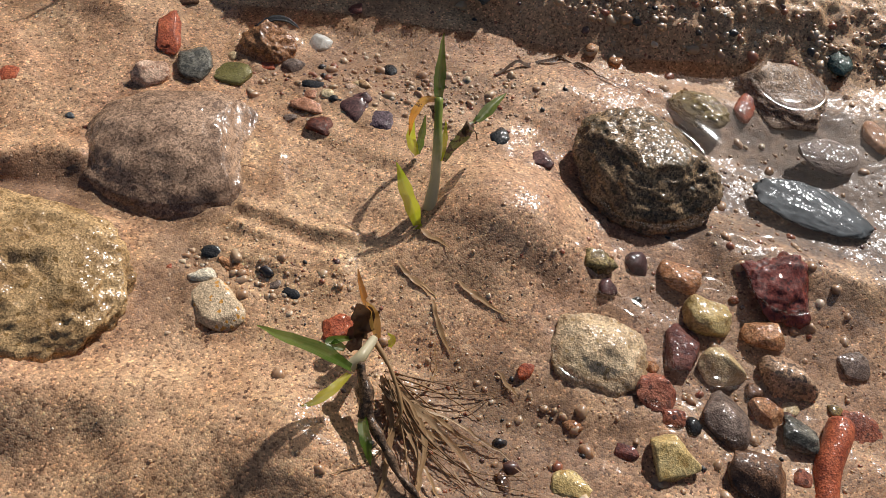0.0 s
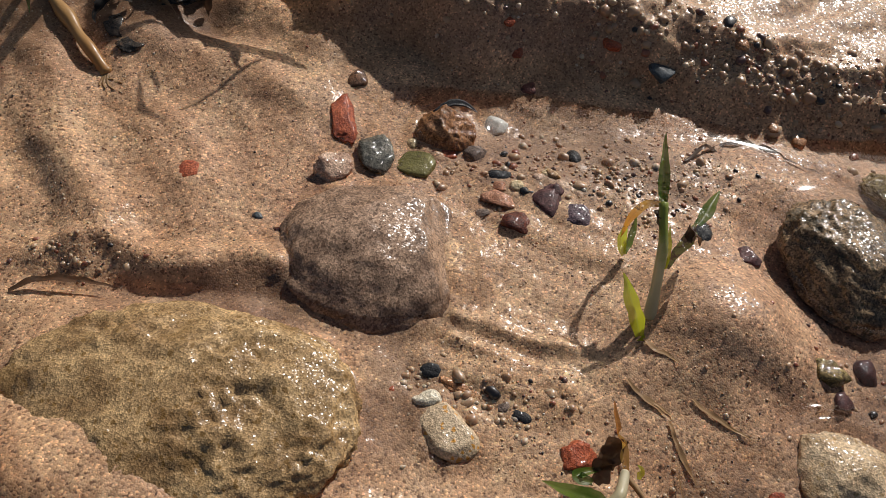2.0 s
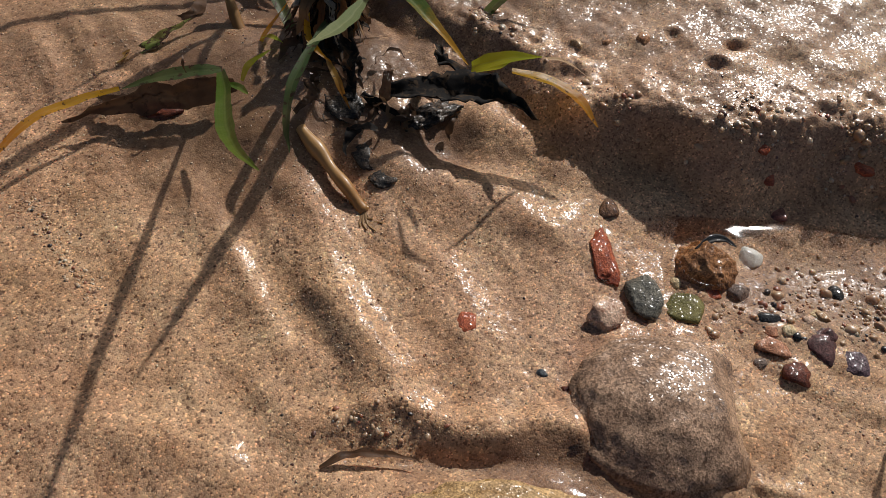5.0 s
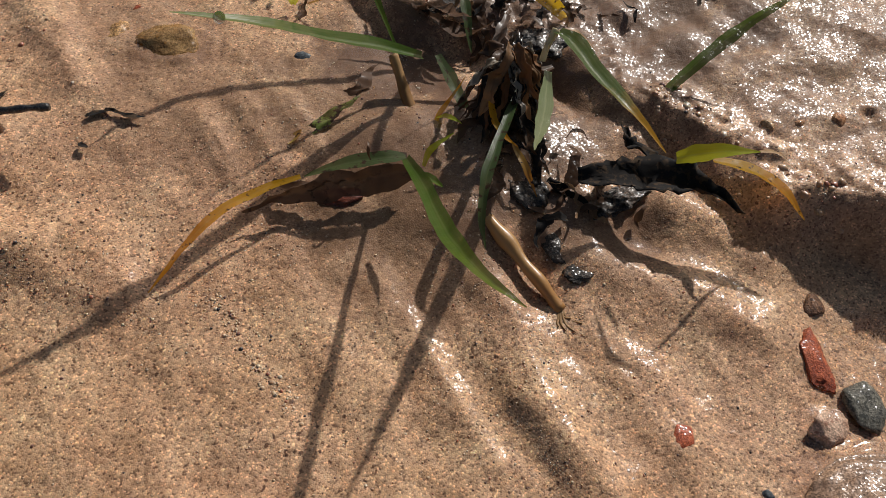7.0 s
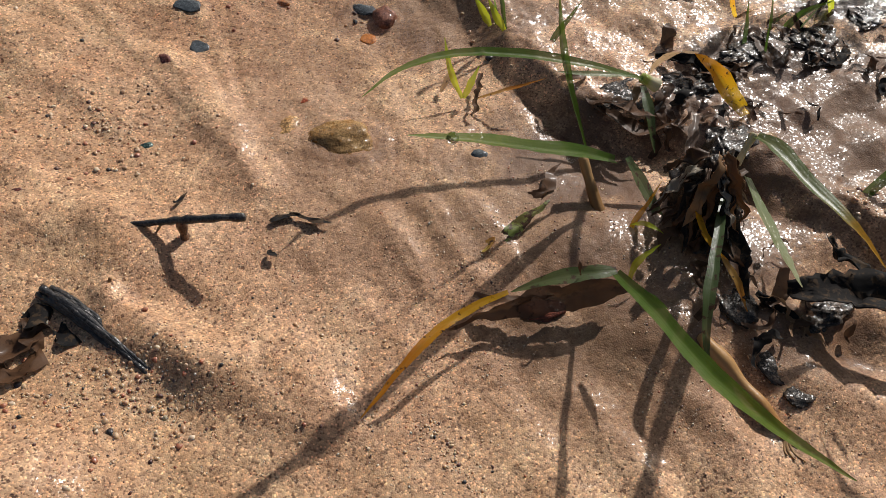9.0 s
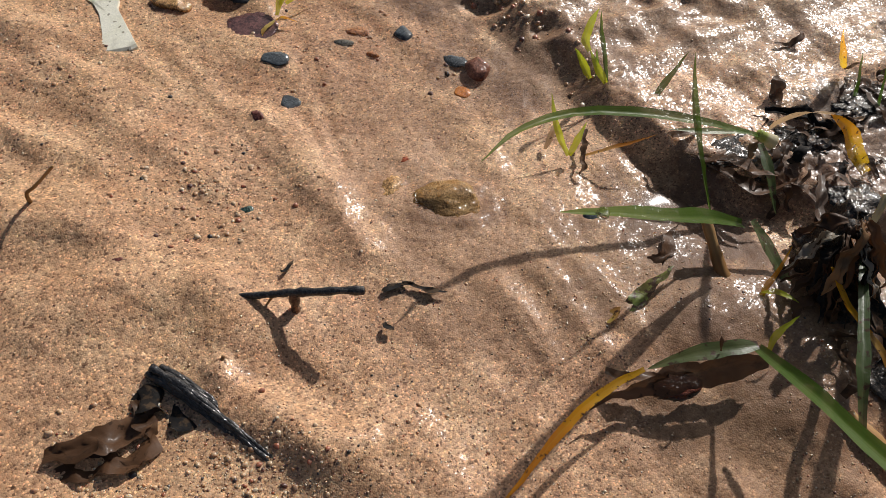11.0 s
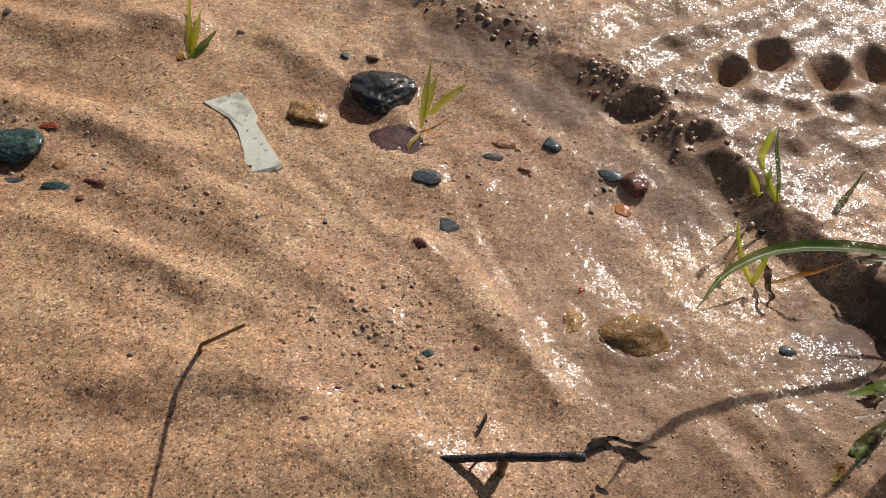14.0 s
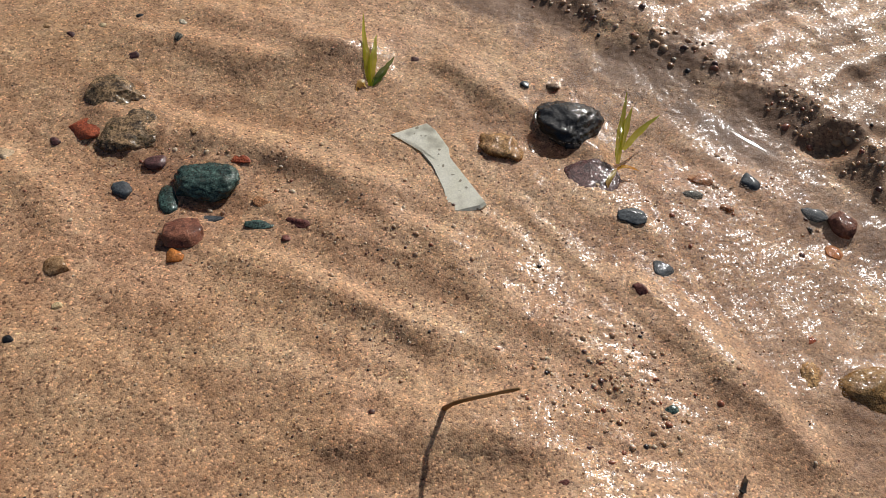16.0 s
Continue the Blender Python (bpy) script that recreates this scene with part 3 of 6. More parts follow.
BANK_X = [-0.9, -0.5, -0.277, -0.235, -0.185, -0.145, -0.100, -0.078, -0.05, -0.01, 0.04, 0.07, 0.09, 0.11, 0.138, 0.16, 0.19, 0.217, 0.24, 0.265, 0.29, 0.40, 0.7]
BANK_Y = [1.06, 0.94, 0.800, 0.765, 0.731, 0.699, 0.655, 0.620, 0.595, 0.576, 0.545, 0.516, 0.497, 0.487, 0.482, 0.481, 0.481, 0.477, 0.472, 0.466, 0.460, 0.455, 0.45]
RIDGES = [  # crest line, height, half width
    ([(-0.372, 0.614), (-0.343, 0.607), (-0.314, 0.595), (-0.28, 0.582)], 0.0023, 0.006),
    ([(-0.225, 0.618), (-0.208, 0.601), (-0.195, 0.583), (-0.176, 0.552)], 0.0036, 0.008),
    ([(-0.32, 0.547), (-0.293, 0.556), (-0.275, 0.557), (-0.256, 0.551)], 0.0014, 0.010),
    ([(-0.275, 0.512), (-0.244, 0.526), (-0.229, 0.527), (-0.214, 0.512)], 0.0042, 0.014),
    ([(-0.014, 0.471), (0.002, 0.438), (0.026, 0.400)], 0.0045, 0.011),
    ([(0.017, 0.463), (0.046, 0.434), (0.06, 0.415)], 0.0026, 0.010),
    ([(0.028, 0.487), (0.058, 0.475), (0.084, 0.462)], 0.0055, 0.012),
    ([(0.060, 0.514), (0.091, 0.496)], 0.0050, 0.011),
    ([(0.014, 0.384), (0.030, 0.390), (0.053, 0.381), (0.079, 0.387), (0.088, 0.383)], 0.0042, 0.006),
    ([(0.146, 0.369), (0.169, 0.362), (0.184, 0.360)], 0.0025, 0.0035),
    ([(0.146, 0.361), (0.164, 0.354), (0.182, 0.350)], 0.0025, 0.0035),
    ([(0.150, 0.351), (0.168, 0.346), (0.180, 0.342)], 0.0020, 0.0035),
    ([(0.089, 0.293), (0.112, 0.296), (0.136, 0.295), (0.166, 0.294)], 0.0065, 0.012),
    ([(0.133, 0.275), (0.154, 0.282), (0.185, 0.278)], 0.0050, 0.009),
    ([(-0.124, 0.538), (-0.117, 0.528), (-0.106, 0.508)], 0.0018, 0.005),
    ([(-0.108, 0.546), (-0.101, 0.534), (-0.089, 0.516)], 0.0018, 0.005),
    ([(-0.095, 0.552), (-0.087, 0.540), (-0.075, 0.522)], 0.0018, 0.005),
    ([(-0.436, 0.684), (-0.370, 0.673), (-0.330, 0.652)], 0.0030, 0.009),
    ([(-0.264, 0.530), (-0.239, 0.536), (-0.208, 0.518)], 0.0020, 0.010),
    ([(-0.211, 0.485), (-0.181, 0.475), (-0.139, 0.458)], 0.0045, 0.009),
    ([(-0.174, 0.471), (-0.160, 0.483), (-0.141, 0.474)], 0.0035, 0.008),
    ([(-0.44, 0.735), (-0.38, 0.725), (-0.335, 0.74)], 0.0042, 0.010),
    ([(-0.30, 0.735), (-0.25, 0.70), (-0.235, 0.69)], 0.0030, 0.006),
    ([(-0.36, 0.64), (-0.31, 0.622), (-0.26, 0.60)], 0.0012, 0.006),
    ([(-0.40, 0.60), (-0.36, 0.575), (-0.33, 0.56)], 0.0015, 0.010),
    ([(0.315, 0.372), (0.36, 0.356), (0.40, 0.350)], 0.0050, 0.009),
    ([(-0.341, 0.655), (-0.321, 0.636), (-0.303, 0.622), (-0.282, 0.603), (-0.274, 0.594)], 0.0014, 0.006),
    ([(-0.317, 0.64), (-0.295, 0.631), (-0.273, 0.622)], 0.0018, 0.005),
    ([(-0.395, 0.675), (-0.377, 0.672), (-0.35, 0.663), (-0.332, 0.656)], 0.0024, 0.008),
    ([(-0.323, 0.565), (-0.301, 0.561), (-0.275, 0.56), (-0.256, 0.565)], 0.0015, 0.012),
    ([(-0.325, 0.549), (-0.3, 0.547), (-0.266, 0.548)], 0.0014, 0.008),
    ([(-0.409, 0.754), (-0.385, 0.753), (-0.361, 0.742), (-0.339, 0.731)], 0.0036, 0.010),
    ([(-0.469, 0.648), (-0.455, 0.644), (-0.445, 0.634)], 0.0026, 0.008),
    ([(-0.031, 0.446), (-0.014, 0.42), (0.003, 0.399)], 0.0020, 0.006),
    ([(-0.042, 0.429), (-0.029, 0.409), (-0.014, 0.391)], 0.0016, 0.006),
    ([(-0.059, 0.377), (-0.04, 0.373), (-0.022, 0.367)], 0.0032, 0.009),
    ([(0.004, 0.428), (0.024, 0.409), (0.035, 0.402)], 0.0016, 0.006),
    ([(-0.307, 0.637), (-0.274, 0.606), (-0.237, 0.579)], 0.0014, 0.006),
    ([(-0.345, 0.604), (-0.321, 0.597), (-0.3, 0.59)], 0.0022, 0.006),
    ([(-0.326, 0.55), (-0.297, 0.553), (-0.27, 0.56)], 0.0016, 0.008),
    ([(-0.206, 0.711), (-0.176, 0.686), (-0.153, 0.667)], 0.0016, 0.007),
    ([(-0.214, 0.495), (-0.203, 0.489), (-0.186, 0.478)], 0.0030, 0.006),
]
MOUNDS = [  # x, y, half widths, height (negative: a hollow)
    (0.236, 0.373, 0.026, 0.024, 0.0120), (0.000, 0.535, 0.055, 0.035, 0.0110), (-0.020, 0.497, 0.030, 0.018, 0.0055), (-0.050, 0.530, 0.022, 0.014, 0.0030), (0.030, 0.500, 0.014, 0.012, 0.0040), (0.045, 0.545, 0.018, 0.014, 0.0050),
    (-0.225, 0.422, 0.030, 0.022, 0.0120), (0.060, 0.325, 0.055, 0.022, 0.0020), (0.035, 0.305, 0.036, 0.024, 0.0100), (0.085, 0.292, 0.030, 0.012, 0.0040), (-0.090, 0.540, 0.035, 0.022, 0.0012),
    (0.350, 0.415, 0.055, 0.038, -0.0080), (0.300, 0.462, 0.12, 0.012, -0.0050), (0.165, 0.455, 0.045, 0.020, -0.0042),
    (0.330, 0.315, 0.050, 0.040, -0.0060), (0.105, 0.362, 0.025, 0.006, -0.0022), (0.050, 0.372, 0.045, 0.005, -0.0035),
    (0.230, 0.295, 0.035, 0.028, -0.0050), (0.145, 0.415, 0.022, 0.018, -0.0030), (-0.225, 0.700, 0.060, 0.025, -0.0040),
    (-0.150, 0.650, 0.040, 0.030, -0.0030), (-0.390, 0.690, 0.050, 0.030, -0.0030), (-0.250, 0.460, 0.030, 0.020, -0.0020),
    (-0.305, 0.672, 0.020, 0.028, 0.0015), (0.265, 0.400, 0.012, 0.025, -0.0035), (0.300, 0.405, 0.045, 0.040, -0.0035), (0.285, 0.345, 0.03, 0.02, -0.002),
    (0.040, 0.498, 0.022, 0.010, -0.0045), (-0.065, 0.585, 0.022, 0.018, -0.0020),
]
PRINTS = [  # toes and pad of a dog's paw, and older dents
    (-0.085, 0.729, 0.0070, 0.0084, 0.0075), (-0.063, 0.741, 0.0078, 0.0084, 0.0080), (-0.037, 0.728, 0.0088, 0.0102, 0.0085),
    (-0.012, 0.732, 0.0092, 0.0112, 0.0085), (-0.041, 0.704, 0.0075, 0.0060, 0.0040), (-0.022, 0.697, 0.0110, 0.0070, 0.0035),
    (-0.058, 0.703, 0.0060, 0.0060, 0.0040), (-0.104, 0.684, 0.0070, 0.0060, 0.0045), (-0.130, 0.703, 0.0110, 0.0060, 0.0050),
    (-0.107, 0.704, 0.0080, 0.0050, 0.0025), (-0.080, 0.707, 0.0080, 0.0060, 0.0020), (0.150, 0.532, 0.0040, 0.0030, 0.0030),
    (0.160, 0.545, 0.0040, 0.0030, 0.0030), (0.135, 0.550, 0.0030, 0.0025, 0.0020),
]


def sand_height(x, y):
    z = 0.0030 + 0.0016 * fbm2(x, y, 0.09, 11, 3) + 0.0005 * fbm2(x, y, 0.016, 31, 3)
    near = smooth01((1.2 - np.hypot(x, y - 0.5)) / 0.5)
    # long streaks left by the flow, turning from the tussock towards the pools
    for lean, mid, seed in ((-0.42, -0.33, 5), (-1.0, -0.02, 6), (-0.45, 0.26, 7)):
        u = x * math.cos(lean) + y * math.sin(lean)
        v = -x * math.sin(lean) + y * math.cos(lean) + 0.004 * cloud2(x, y, 0.06, seed)
        z = z + near * np.exp(-((x - mid) / 0.17) ** 2) * (0.6 if mid < -0.2 else 1.0) * (0.0010 * cloud2(u / 5.0, v, 0.013, seed + 10) + 0.0004 * cloud2(u / 4.0, v, 0.0065, seed + 20))
    # a fan of streaks where the flow spread out from the twig
    fx, fy = x + 0.165, y - 0.540
    far, way = np.hypot(fx, fy), np.arctan2(fy, -fx)
    fan = smooth01((far - 0.02) / 0.07) * smooth01((0.34 - far) / 0.12) * smooth01((way + 0.35) / 0.25) * smooth01((1.35 - way) / 0.25)
    z = z + fan * (0.0006 * cloud2(way / 0.15, far / 0.12, 1.0, 115) + 0.0005 * cloud2(way / 0.06, far / 0.09, 1.0, 16))
    for pts, h, w in RIDGES:
        d = to_line(x, y, pts) + 0.0022 * fbm2(x, y, 0.02, 3, 2)
        z = z + 0.86 * h * np.exp(-(d / (1.1 * w)) ** 2)
    for mx, my, rx, ry, h in MOUNDS:
        z = z + h * np.exp(-(((x - mx) / rx) ** 2 + ((y - my) / ry) ** 2))
    # the bank: a crumbling step, then a smooth wet flat with low terraces
    d = y - np.interp(x, BANK_X, BANK_Y) + np.interp(x, [-0.1, 0.05], [0.004, 0.006]) * fbm2(x, y, 0.03, 41, 3) + 0.005 * cloud2(x, y, 0.055, 47)
    rise = 0.0165 * smooth01(np.where(x > -0.08, d / np.interp(x, [0.09, 0.14, 0.235, 0.29], [0.023, 0.031, 0.031, 0.048]), d / np.interp(x, [-0.16, -0.08], [0.040, 0.026]))) * np.interp(x, [-0.4, -0.15, -0.05, 0.06, 0.1, 0.16, 0.22, 0.26, 0.30, 0.4], [0.40, 0.42, 0.6, 0.8, 1.1, 1.45, 1.45, 1.1, 0.85, 0.7])
    crest = np.exp(-((d - 0.030) / 0.013) ** 2)
    z = z + rise + crest * (np.interp(x, [-0.1, 0.05, 0.22], [0.0007, 0.0014, 0.0017]) * fbm2(x, y, 0.007, 51, 3) + 0.0008)
    flat = smooth01((d - 0.03) / 0.03)
    z = z + flat * (0.0016 * np.sin((y - 0.55 * x) / 0.030 * 6.283 + 2.5 * cloud2(x, y, 0.08, 61)) * np.interp(x, [-0.3, -0.05, 0.1], [1.0, 0.7, 0.5]) + 0.0009 * fbm2(x, y, 0.016, 71, 3))
    z = z + np.clip(d - 0.03, 0, 0.6) * 0.02
    for px, py, rx, ry, h in PRINTS:
        q = (((x - px) / rx) ** 2 + ((y - py) / ry) ** 2) * (1 + 0.2 * fbm2(x, y, 0.012, 83, 2))
        z = z - 1.1 * h * np.exp(-np.clip(q, 0, None) ** 1.15) + 0.08 * h * np.exp(-((np.sqrt(np.clip(q, 0, None)) - 1.45) / 0.35) ** 2)
    return z


def sand_at(x, y):
    return sand_height(np.asarray(x, dtype=float), np.asarray(y, dtype=float))


# ---- stones ----
BALLS = {}


def ball(level):
    if level not in BALLS:
        bm = bmesh.new()
        bmesh.ops.create_icosphere(bm, subdivisions=level, radius=1.0)
        BALLS[level] = (np.array([v.co[:] for v in bm.verts]), np.array([[v.index for v in f.verts] for f in bm.faces]))
        bm.free()
    return BALLS[level]


FOOTPRINTS = []
CATEGORY = {"boulder": "stone", "stone": "stone", "pebble": "pebble", "brick_chip": "brick chip", "brick": "stone", "clod": "mud clod", "slate_flake": "slate"}
count_of_stones = [0]


def stone(name, x, y, z, a, b, c, turn, material, rough, label, square=0.86, cuts=11, pits=0.0):
    """A stone with half axes a, b, c round its middle: an ellipsoid, squared, cut by flats, lumped and pitted."""
    count_of_stones[0] += 1
    if a < 0.013:
        g = float(sand_at(x, y))
        z = g + min(max(z - g, -0.3 * c), (0.05 if a < 0.006 else 0.3) * c)
    elif name != "boulder" and name != "clod":
        z -= 0.25 * c
    if name == "boulder" and not pits > 0.0005:
        square, cuts = 0.97, 1
    seed = 100 + count_of_stones[0]
    r = np.random.RandomState(seed)
    level = 6 if a > 0.025 else 5 if a > 0.011 else 4 if a > 0.005 else 3
    p, faces = ball(level)
    if material in ("moss_dark", "teal", "black") and name != "boulder":
        square, cuts, rough = 0.95, 3, rough * 0.75
    if material.startswith("brick") or material in ("maroon", "pink_pale"):
        square, cuts = 0.62, 16
    p = np.sign(p) * np.abs(p) ** square
    for _ in range(cuts):
        d = r.normal(size=3)
        d /= np.linalg.norm(d)
        over = np.clip(p @ d - r.uniform(0.58, 0.9), 0, None)
        p = p - 0.85 * over[:, None] * d
    n = p / np.linalg.norm(p, axis=1)[:, None]
    s = 1 + rough * (0.75 * waves3(p, 1.3, seed) + 0.5 * waves3(p, 0.5, seed + 1) + (0.28 * waves3(p, 0.2, seed + 2) if level > 3 else 0) + (0.16 * waves3(p, 0.09, seed + 3) if level > 4 else 0))
    p = p * s[:, None]
    p = p / np.abs(p).max(0)
    if name == "boulder" and pits < 0.0005:
        p[:, 2] = np.sign(p[:, 2]) * np.abs(p[:, 2]) ** 1.5
    p = p * (a, b, c)
    if pits:
        p = p + n * (pits * smooth01(0.6 + 0.6 * waves3(p, 0.045, seed + 8)) * (1.3 * (0.6 - np.abs(waves3(p, 0.022, seed + 5, 40))) + 1.1 * (0.6 - np.abs(waves3(p, 0.010, seed + 6, 60))) + 0.5 * waves3(p, 0.0034, seed + 7, 60)))[:, None]
    ob = new(name, mesh_of(name, p, faces, STONE[material]))
    ob.location, ob.rotation_euler = (x, y, z), (radians(r.uniform(-4, 4)), radians(r.uniform(-4, 4)), radians(turn))
    tagged(ob, label, CATEGORY[name])
    FOOTPRINTS.append((x, y, z, a, b, c, radians(turn)))
    return ob


stone("boulder", 0.1210, 0.3910, 0.0030, 0.0345, 0.0300, 0.0118, -6, "granite_brown", .034, "rounded wet brown stone half sunk in sand")
stone("boulder", 0.2885, 0.3993, 0.0054, 0.0272, 0.0305, 0.0125, 11, "moss_dark", .05, "dark mossy rough stone standing in shallow water", 0.95, 3, 0.0009)
stone("stone", 0.2631, 0.3237, 0.0034, 0.0183, 0.0169, 0.0075, -7, "sandstone_pale", .07, "pale wet sandstone lying in the sand", pits=0.0002)
stone("stone", 0.3311, 0.3533, 0.0033, 0.0145, 0.0146, 0.0072, -4, "jasper_red", .09, "deep red glossy jagged stone at the water", pits=0.0003)
stone("pebble", 0.2666, 0.3578, 0.0029, 0.0073, 0.0061, 0.0045, 6, "olive", .1, "olive brown gritty pebble beside the sand mound")
stone("pebble", 0.2816, 0.3592, 0.0026, 0.0041, 0.0052, 0.0031, 1, "plum", .05, "small dark plum pebble under a water film")
stone("pebble", 0.2698, 0.3475, 0.0022, 0.0034, 0.0047, 0.0020, 1, "plum", .1, "small dark reddish pebble stuck in sand")
stone("pebble", 0.2960, 0.3555, 0.0024, 0.0079, 0.0065, 0.0040, -9, "rust", .06, "orange brown pebble rimmed with water")
stone("pebble", 0.3041, 0.3409, 0.0033, 0.0086, 0.0080, 0.0054, -9, "yellow_stone", .05, "smooth yellowish pebble rimmed with water")
stone("pebble", 0.2929, 0.3282, 0.0026, 0.0069, 0.0107, 0.0035, -4, "maroon", .06, "flat maroon angular pebble standing on edge")
stone("pebble", 0.3218, 0.3348, 0.0031, 0.0076, 0.0059, 0.0040, 1, "rust", .05, "glossy orange brown pebble in the water")
stone("pebble", 0.3064, 0.3212, 0.0030, 0.0088, 0.0072, 0.0049, -14, "cream", .05, "smooth cream pebble rimmed with water")
stone("pebble", 0.3273, 0.3201, 0.0035, 0.0104, 0.0083, 0.0056, -9, "speckled", .05, "pinkish speckled pebble with dark grains")
stone("pebble", 0.2813, 0.3106, 0.0028, 0.0073, 0.0079, 0.0047, -19, "pink_red", .08, "reddish pink rough pebble among others")
stone("pebble", 0.2859, 0.3016, 0.0025, 0.0039, 0.0033, 0.0024, 1, "pink_red", .05, "small salmon pink pebble")
stone("pebble", 0.3023, 0.3026, 0.0029, 0.0084, 0.0102, 0.0050, 11, "grey_brown", .05, "grey brown smooth pebble in a wet row")
stone("pebble", 0.3176, 0.3075, 0.0027, 0.0058, 0.0056, 0.0039, 1, "rust", .05, "round reddish orange pebble in water")
stone("pebble", 0.3265, 0.2993, 0.0028, 0.0065, 0.0059, 0.0041, -24, "grey_dark", .08, "dark grey wet pebble at the water edge")
stone("pebble", 0.2834, 0.2882, 0.0034, 0.0073, 0.0079, 0.0049, 21, "yellow_stone", .06, "yellow ochre angular pebble")
stone("pebble", 0.3093, 0.2848, 0.0030, 0.0096, 0.0087, 0.0057, -19, "brown_dark", .06, "large dark brown pebble partly submerged")
stone("pebble", 0.3146, 0.3141, 0.0022, 0.0034, 0.0036, 0.0023, 1, "brown_dark", .05, "small dark brown pebble between others")
stone("pebble", 0.2818, 0.3198, 0.0022, 0.0029, 0.0025, 0.0019, 1, "rust", .05, "tiny orange pebble in wet sand")
stone("pebble", 0.2915, 0.2994, 0.0022, 0.0031, 0.0034, 0.0021, 1, "black", .05, "small glossy black pebble")
stone("pebble", 0.2538, 0.2779, 0.0015, 0.0068, 0.0054, 0.0020, -14, "yellow_stone", .05, "yellow green pebble under shallow water")
stone("pebble", 0.2334, 0.2788, 0.0020, 0.0024, 0.0045, 0.0012, 11, "brown_dark", .05, "narrow brown pebble under water")
stone("pebble", 0.2411, 0.3148, 0.0020, 0.0035, 0.0027, 0.0015, 11, "brick", .08, "small brick red pebble sunk in sand")
stone("pebble", 0.3265, 0.3094, 0.0020, 0.0033, 0.0027, 0.0014, 1, "cream", .05, "small pale pebble under water")
stone("pebble", 0.2706, 0.2901, 0.0018, 0.0038, 0.0033, 0.0015, 1, "maroon", .05, "dull reddish pebble under shallow water")
stone("pebble", 0.2550, 0.2980, 0.0018, 0.0034, 0.0022, 0.0010, -9, "rust", .05, "small orange pebble under shallow water")
stone("pebble", 0.3235, 0.2854, 0.0022, 0.0033, 0.0030, 0.0019, 1, "pink_red", .05, "small orange pink pebble by the root")
stone("pebble", 0.3412, 0.3102, 0.0021, 0.0025, 0.0027, 0.0015, 1, "olive", .05, "tiny olive pebble at the water edge")
stone("pebble", 0.3471, 0.3043, 0.0018, 0.0079, 0.0067, 0.0016, -9, "pink_red", .05, "flat pinkish stone under shallow water")
stone("pebble", 0.3513, 0.3263, 0.0018, 0.0055, 0.0059, 0.0019, 1, "grey_brown", .05, "grey pebble under shallow water")
stone("pebble", 0.3167, 0.4403, 0.0013, 0.0132, 0.0098, 0.0035, -21, "olive", .1, "greenish sharp stone breaking the water")
stone("stone", 0.3555, 0.4552, 0.0006, 0.0186, 0.0217, 0.0059, -7, "sandy", .08, "sand crusted grey brown stone in the pool", pits=0.0003)
stone("pebble", 0.3372, 0.4457, 0.0030, 0.0048, 0.0093, 0.0020, -29, "brick", .05, "orange red chip leaning on a stone")
stone("pebble", 0.3816, 0.4727, 0.0022, 0.0061, 0.0093, 0.0031, 1, "teal", .06, "dark teal wet pebble in the pool")
stone("pebble", 0.3886, 0.4323, 0.0022, 0.0050, 0.0098, 0.0030, 1, "rust", .05, "orange brown pebble in the pool")
stone("pebble", 0.3664, 0.4200, -0.0001, 0.0133, 0.0096, 0.0019, -14, "grey_brown", .05, "flat grey stone under pool water")
stone("pebble", 0.2495, 0.4024, 0.0020, 0.0056, 0.0054, 0.0021, 11, "plum", .05, "purple pebble under a water film")
stone("pebble", 0.2340, 0.4109, 0.0020, 0.0044, 0.0059, 0.0019, 1, "black", .1, "black blue pebble sunk in wet sand")
stone("pebble", 0.2844, 0.4636, 0.0024, 0.0035, 0.0038, 0.0024, 1, "rust", .06, "small orange pebble at the bank foot")
stone("pebble", 0.2738, 0.4671, 0.0023, 0.0028, 0.0034, 0.0019, 1, "rust", .06, "small orange pebble at the bank foot")
stone("brick_chip", 0.1034, 0.4529, 0.0029, 0.0055, 0.0129, 0.0024, 7, "brick", .1, "brick red angular chip standing in sand")
stone("stone", 0.1418, 0.4520, 0.0055, 0.0122, 0.0118, 0.0088, 9, "russet", .09, "rough russet brown stone with a wet face", pits=0.0003)
stone("pebble", 0.1618, 0.4610, 0.0025, 0.0052, 0.0056, 0.0025, 16, "white_quartz", .04, "milky white quartz pebble")
stone("pebble", 0.1172, 0.4356, 0.0026, 0.0067, 0.0100, 0.0034, 11, "grey_dark", .05, "grey wet pebble with clinging water")
stone("pebble", 0.1325, 0.4336, 0.0022, 0.0082, 0.0064, 0.0019, -7, "green_flat", .04, "flat olive green pebble under water")
stone("pebble", 0.1033, 0.4269, 0.0031, 0.0083, 0.0070, 0.0039, 5, "pink_pale", .09, "pale pink blocky pebble")
stone("pebble", 0.1307, 0.4446, 0.0022, 0.0037, 0.0031, 0.0017, 1, "cream", .06, "small cream pebble in wet sand")
stone("pebble", 0.1622, 0.4202, 0.0022, 0.0072, 0.0042, 0.0016, -3, "brick_pale", .06, "flat pale brick fragment")
stone("pebble", 0.1619, 0.4261, 0.0023, 0.0032, 0.0021, 0.0012, 1, "brick_pale", .06, "tiny pale brick fragment")
stone("pebble", 0.1683, 0.4269, 0.0023, 0.0030, 0.0024, 0.0014, 1, "cream", .06, "tiny tan fragment in wet sand")
stone("pebble", 0.1628, 0.4319, 0.0022, 0.0050, 0.0025, 0.0012, 1, "black", .06, "small black chip in wet sand")
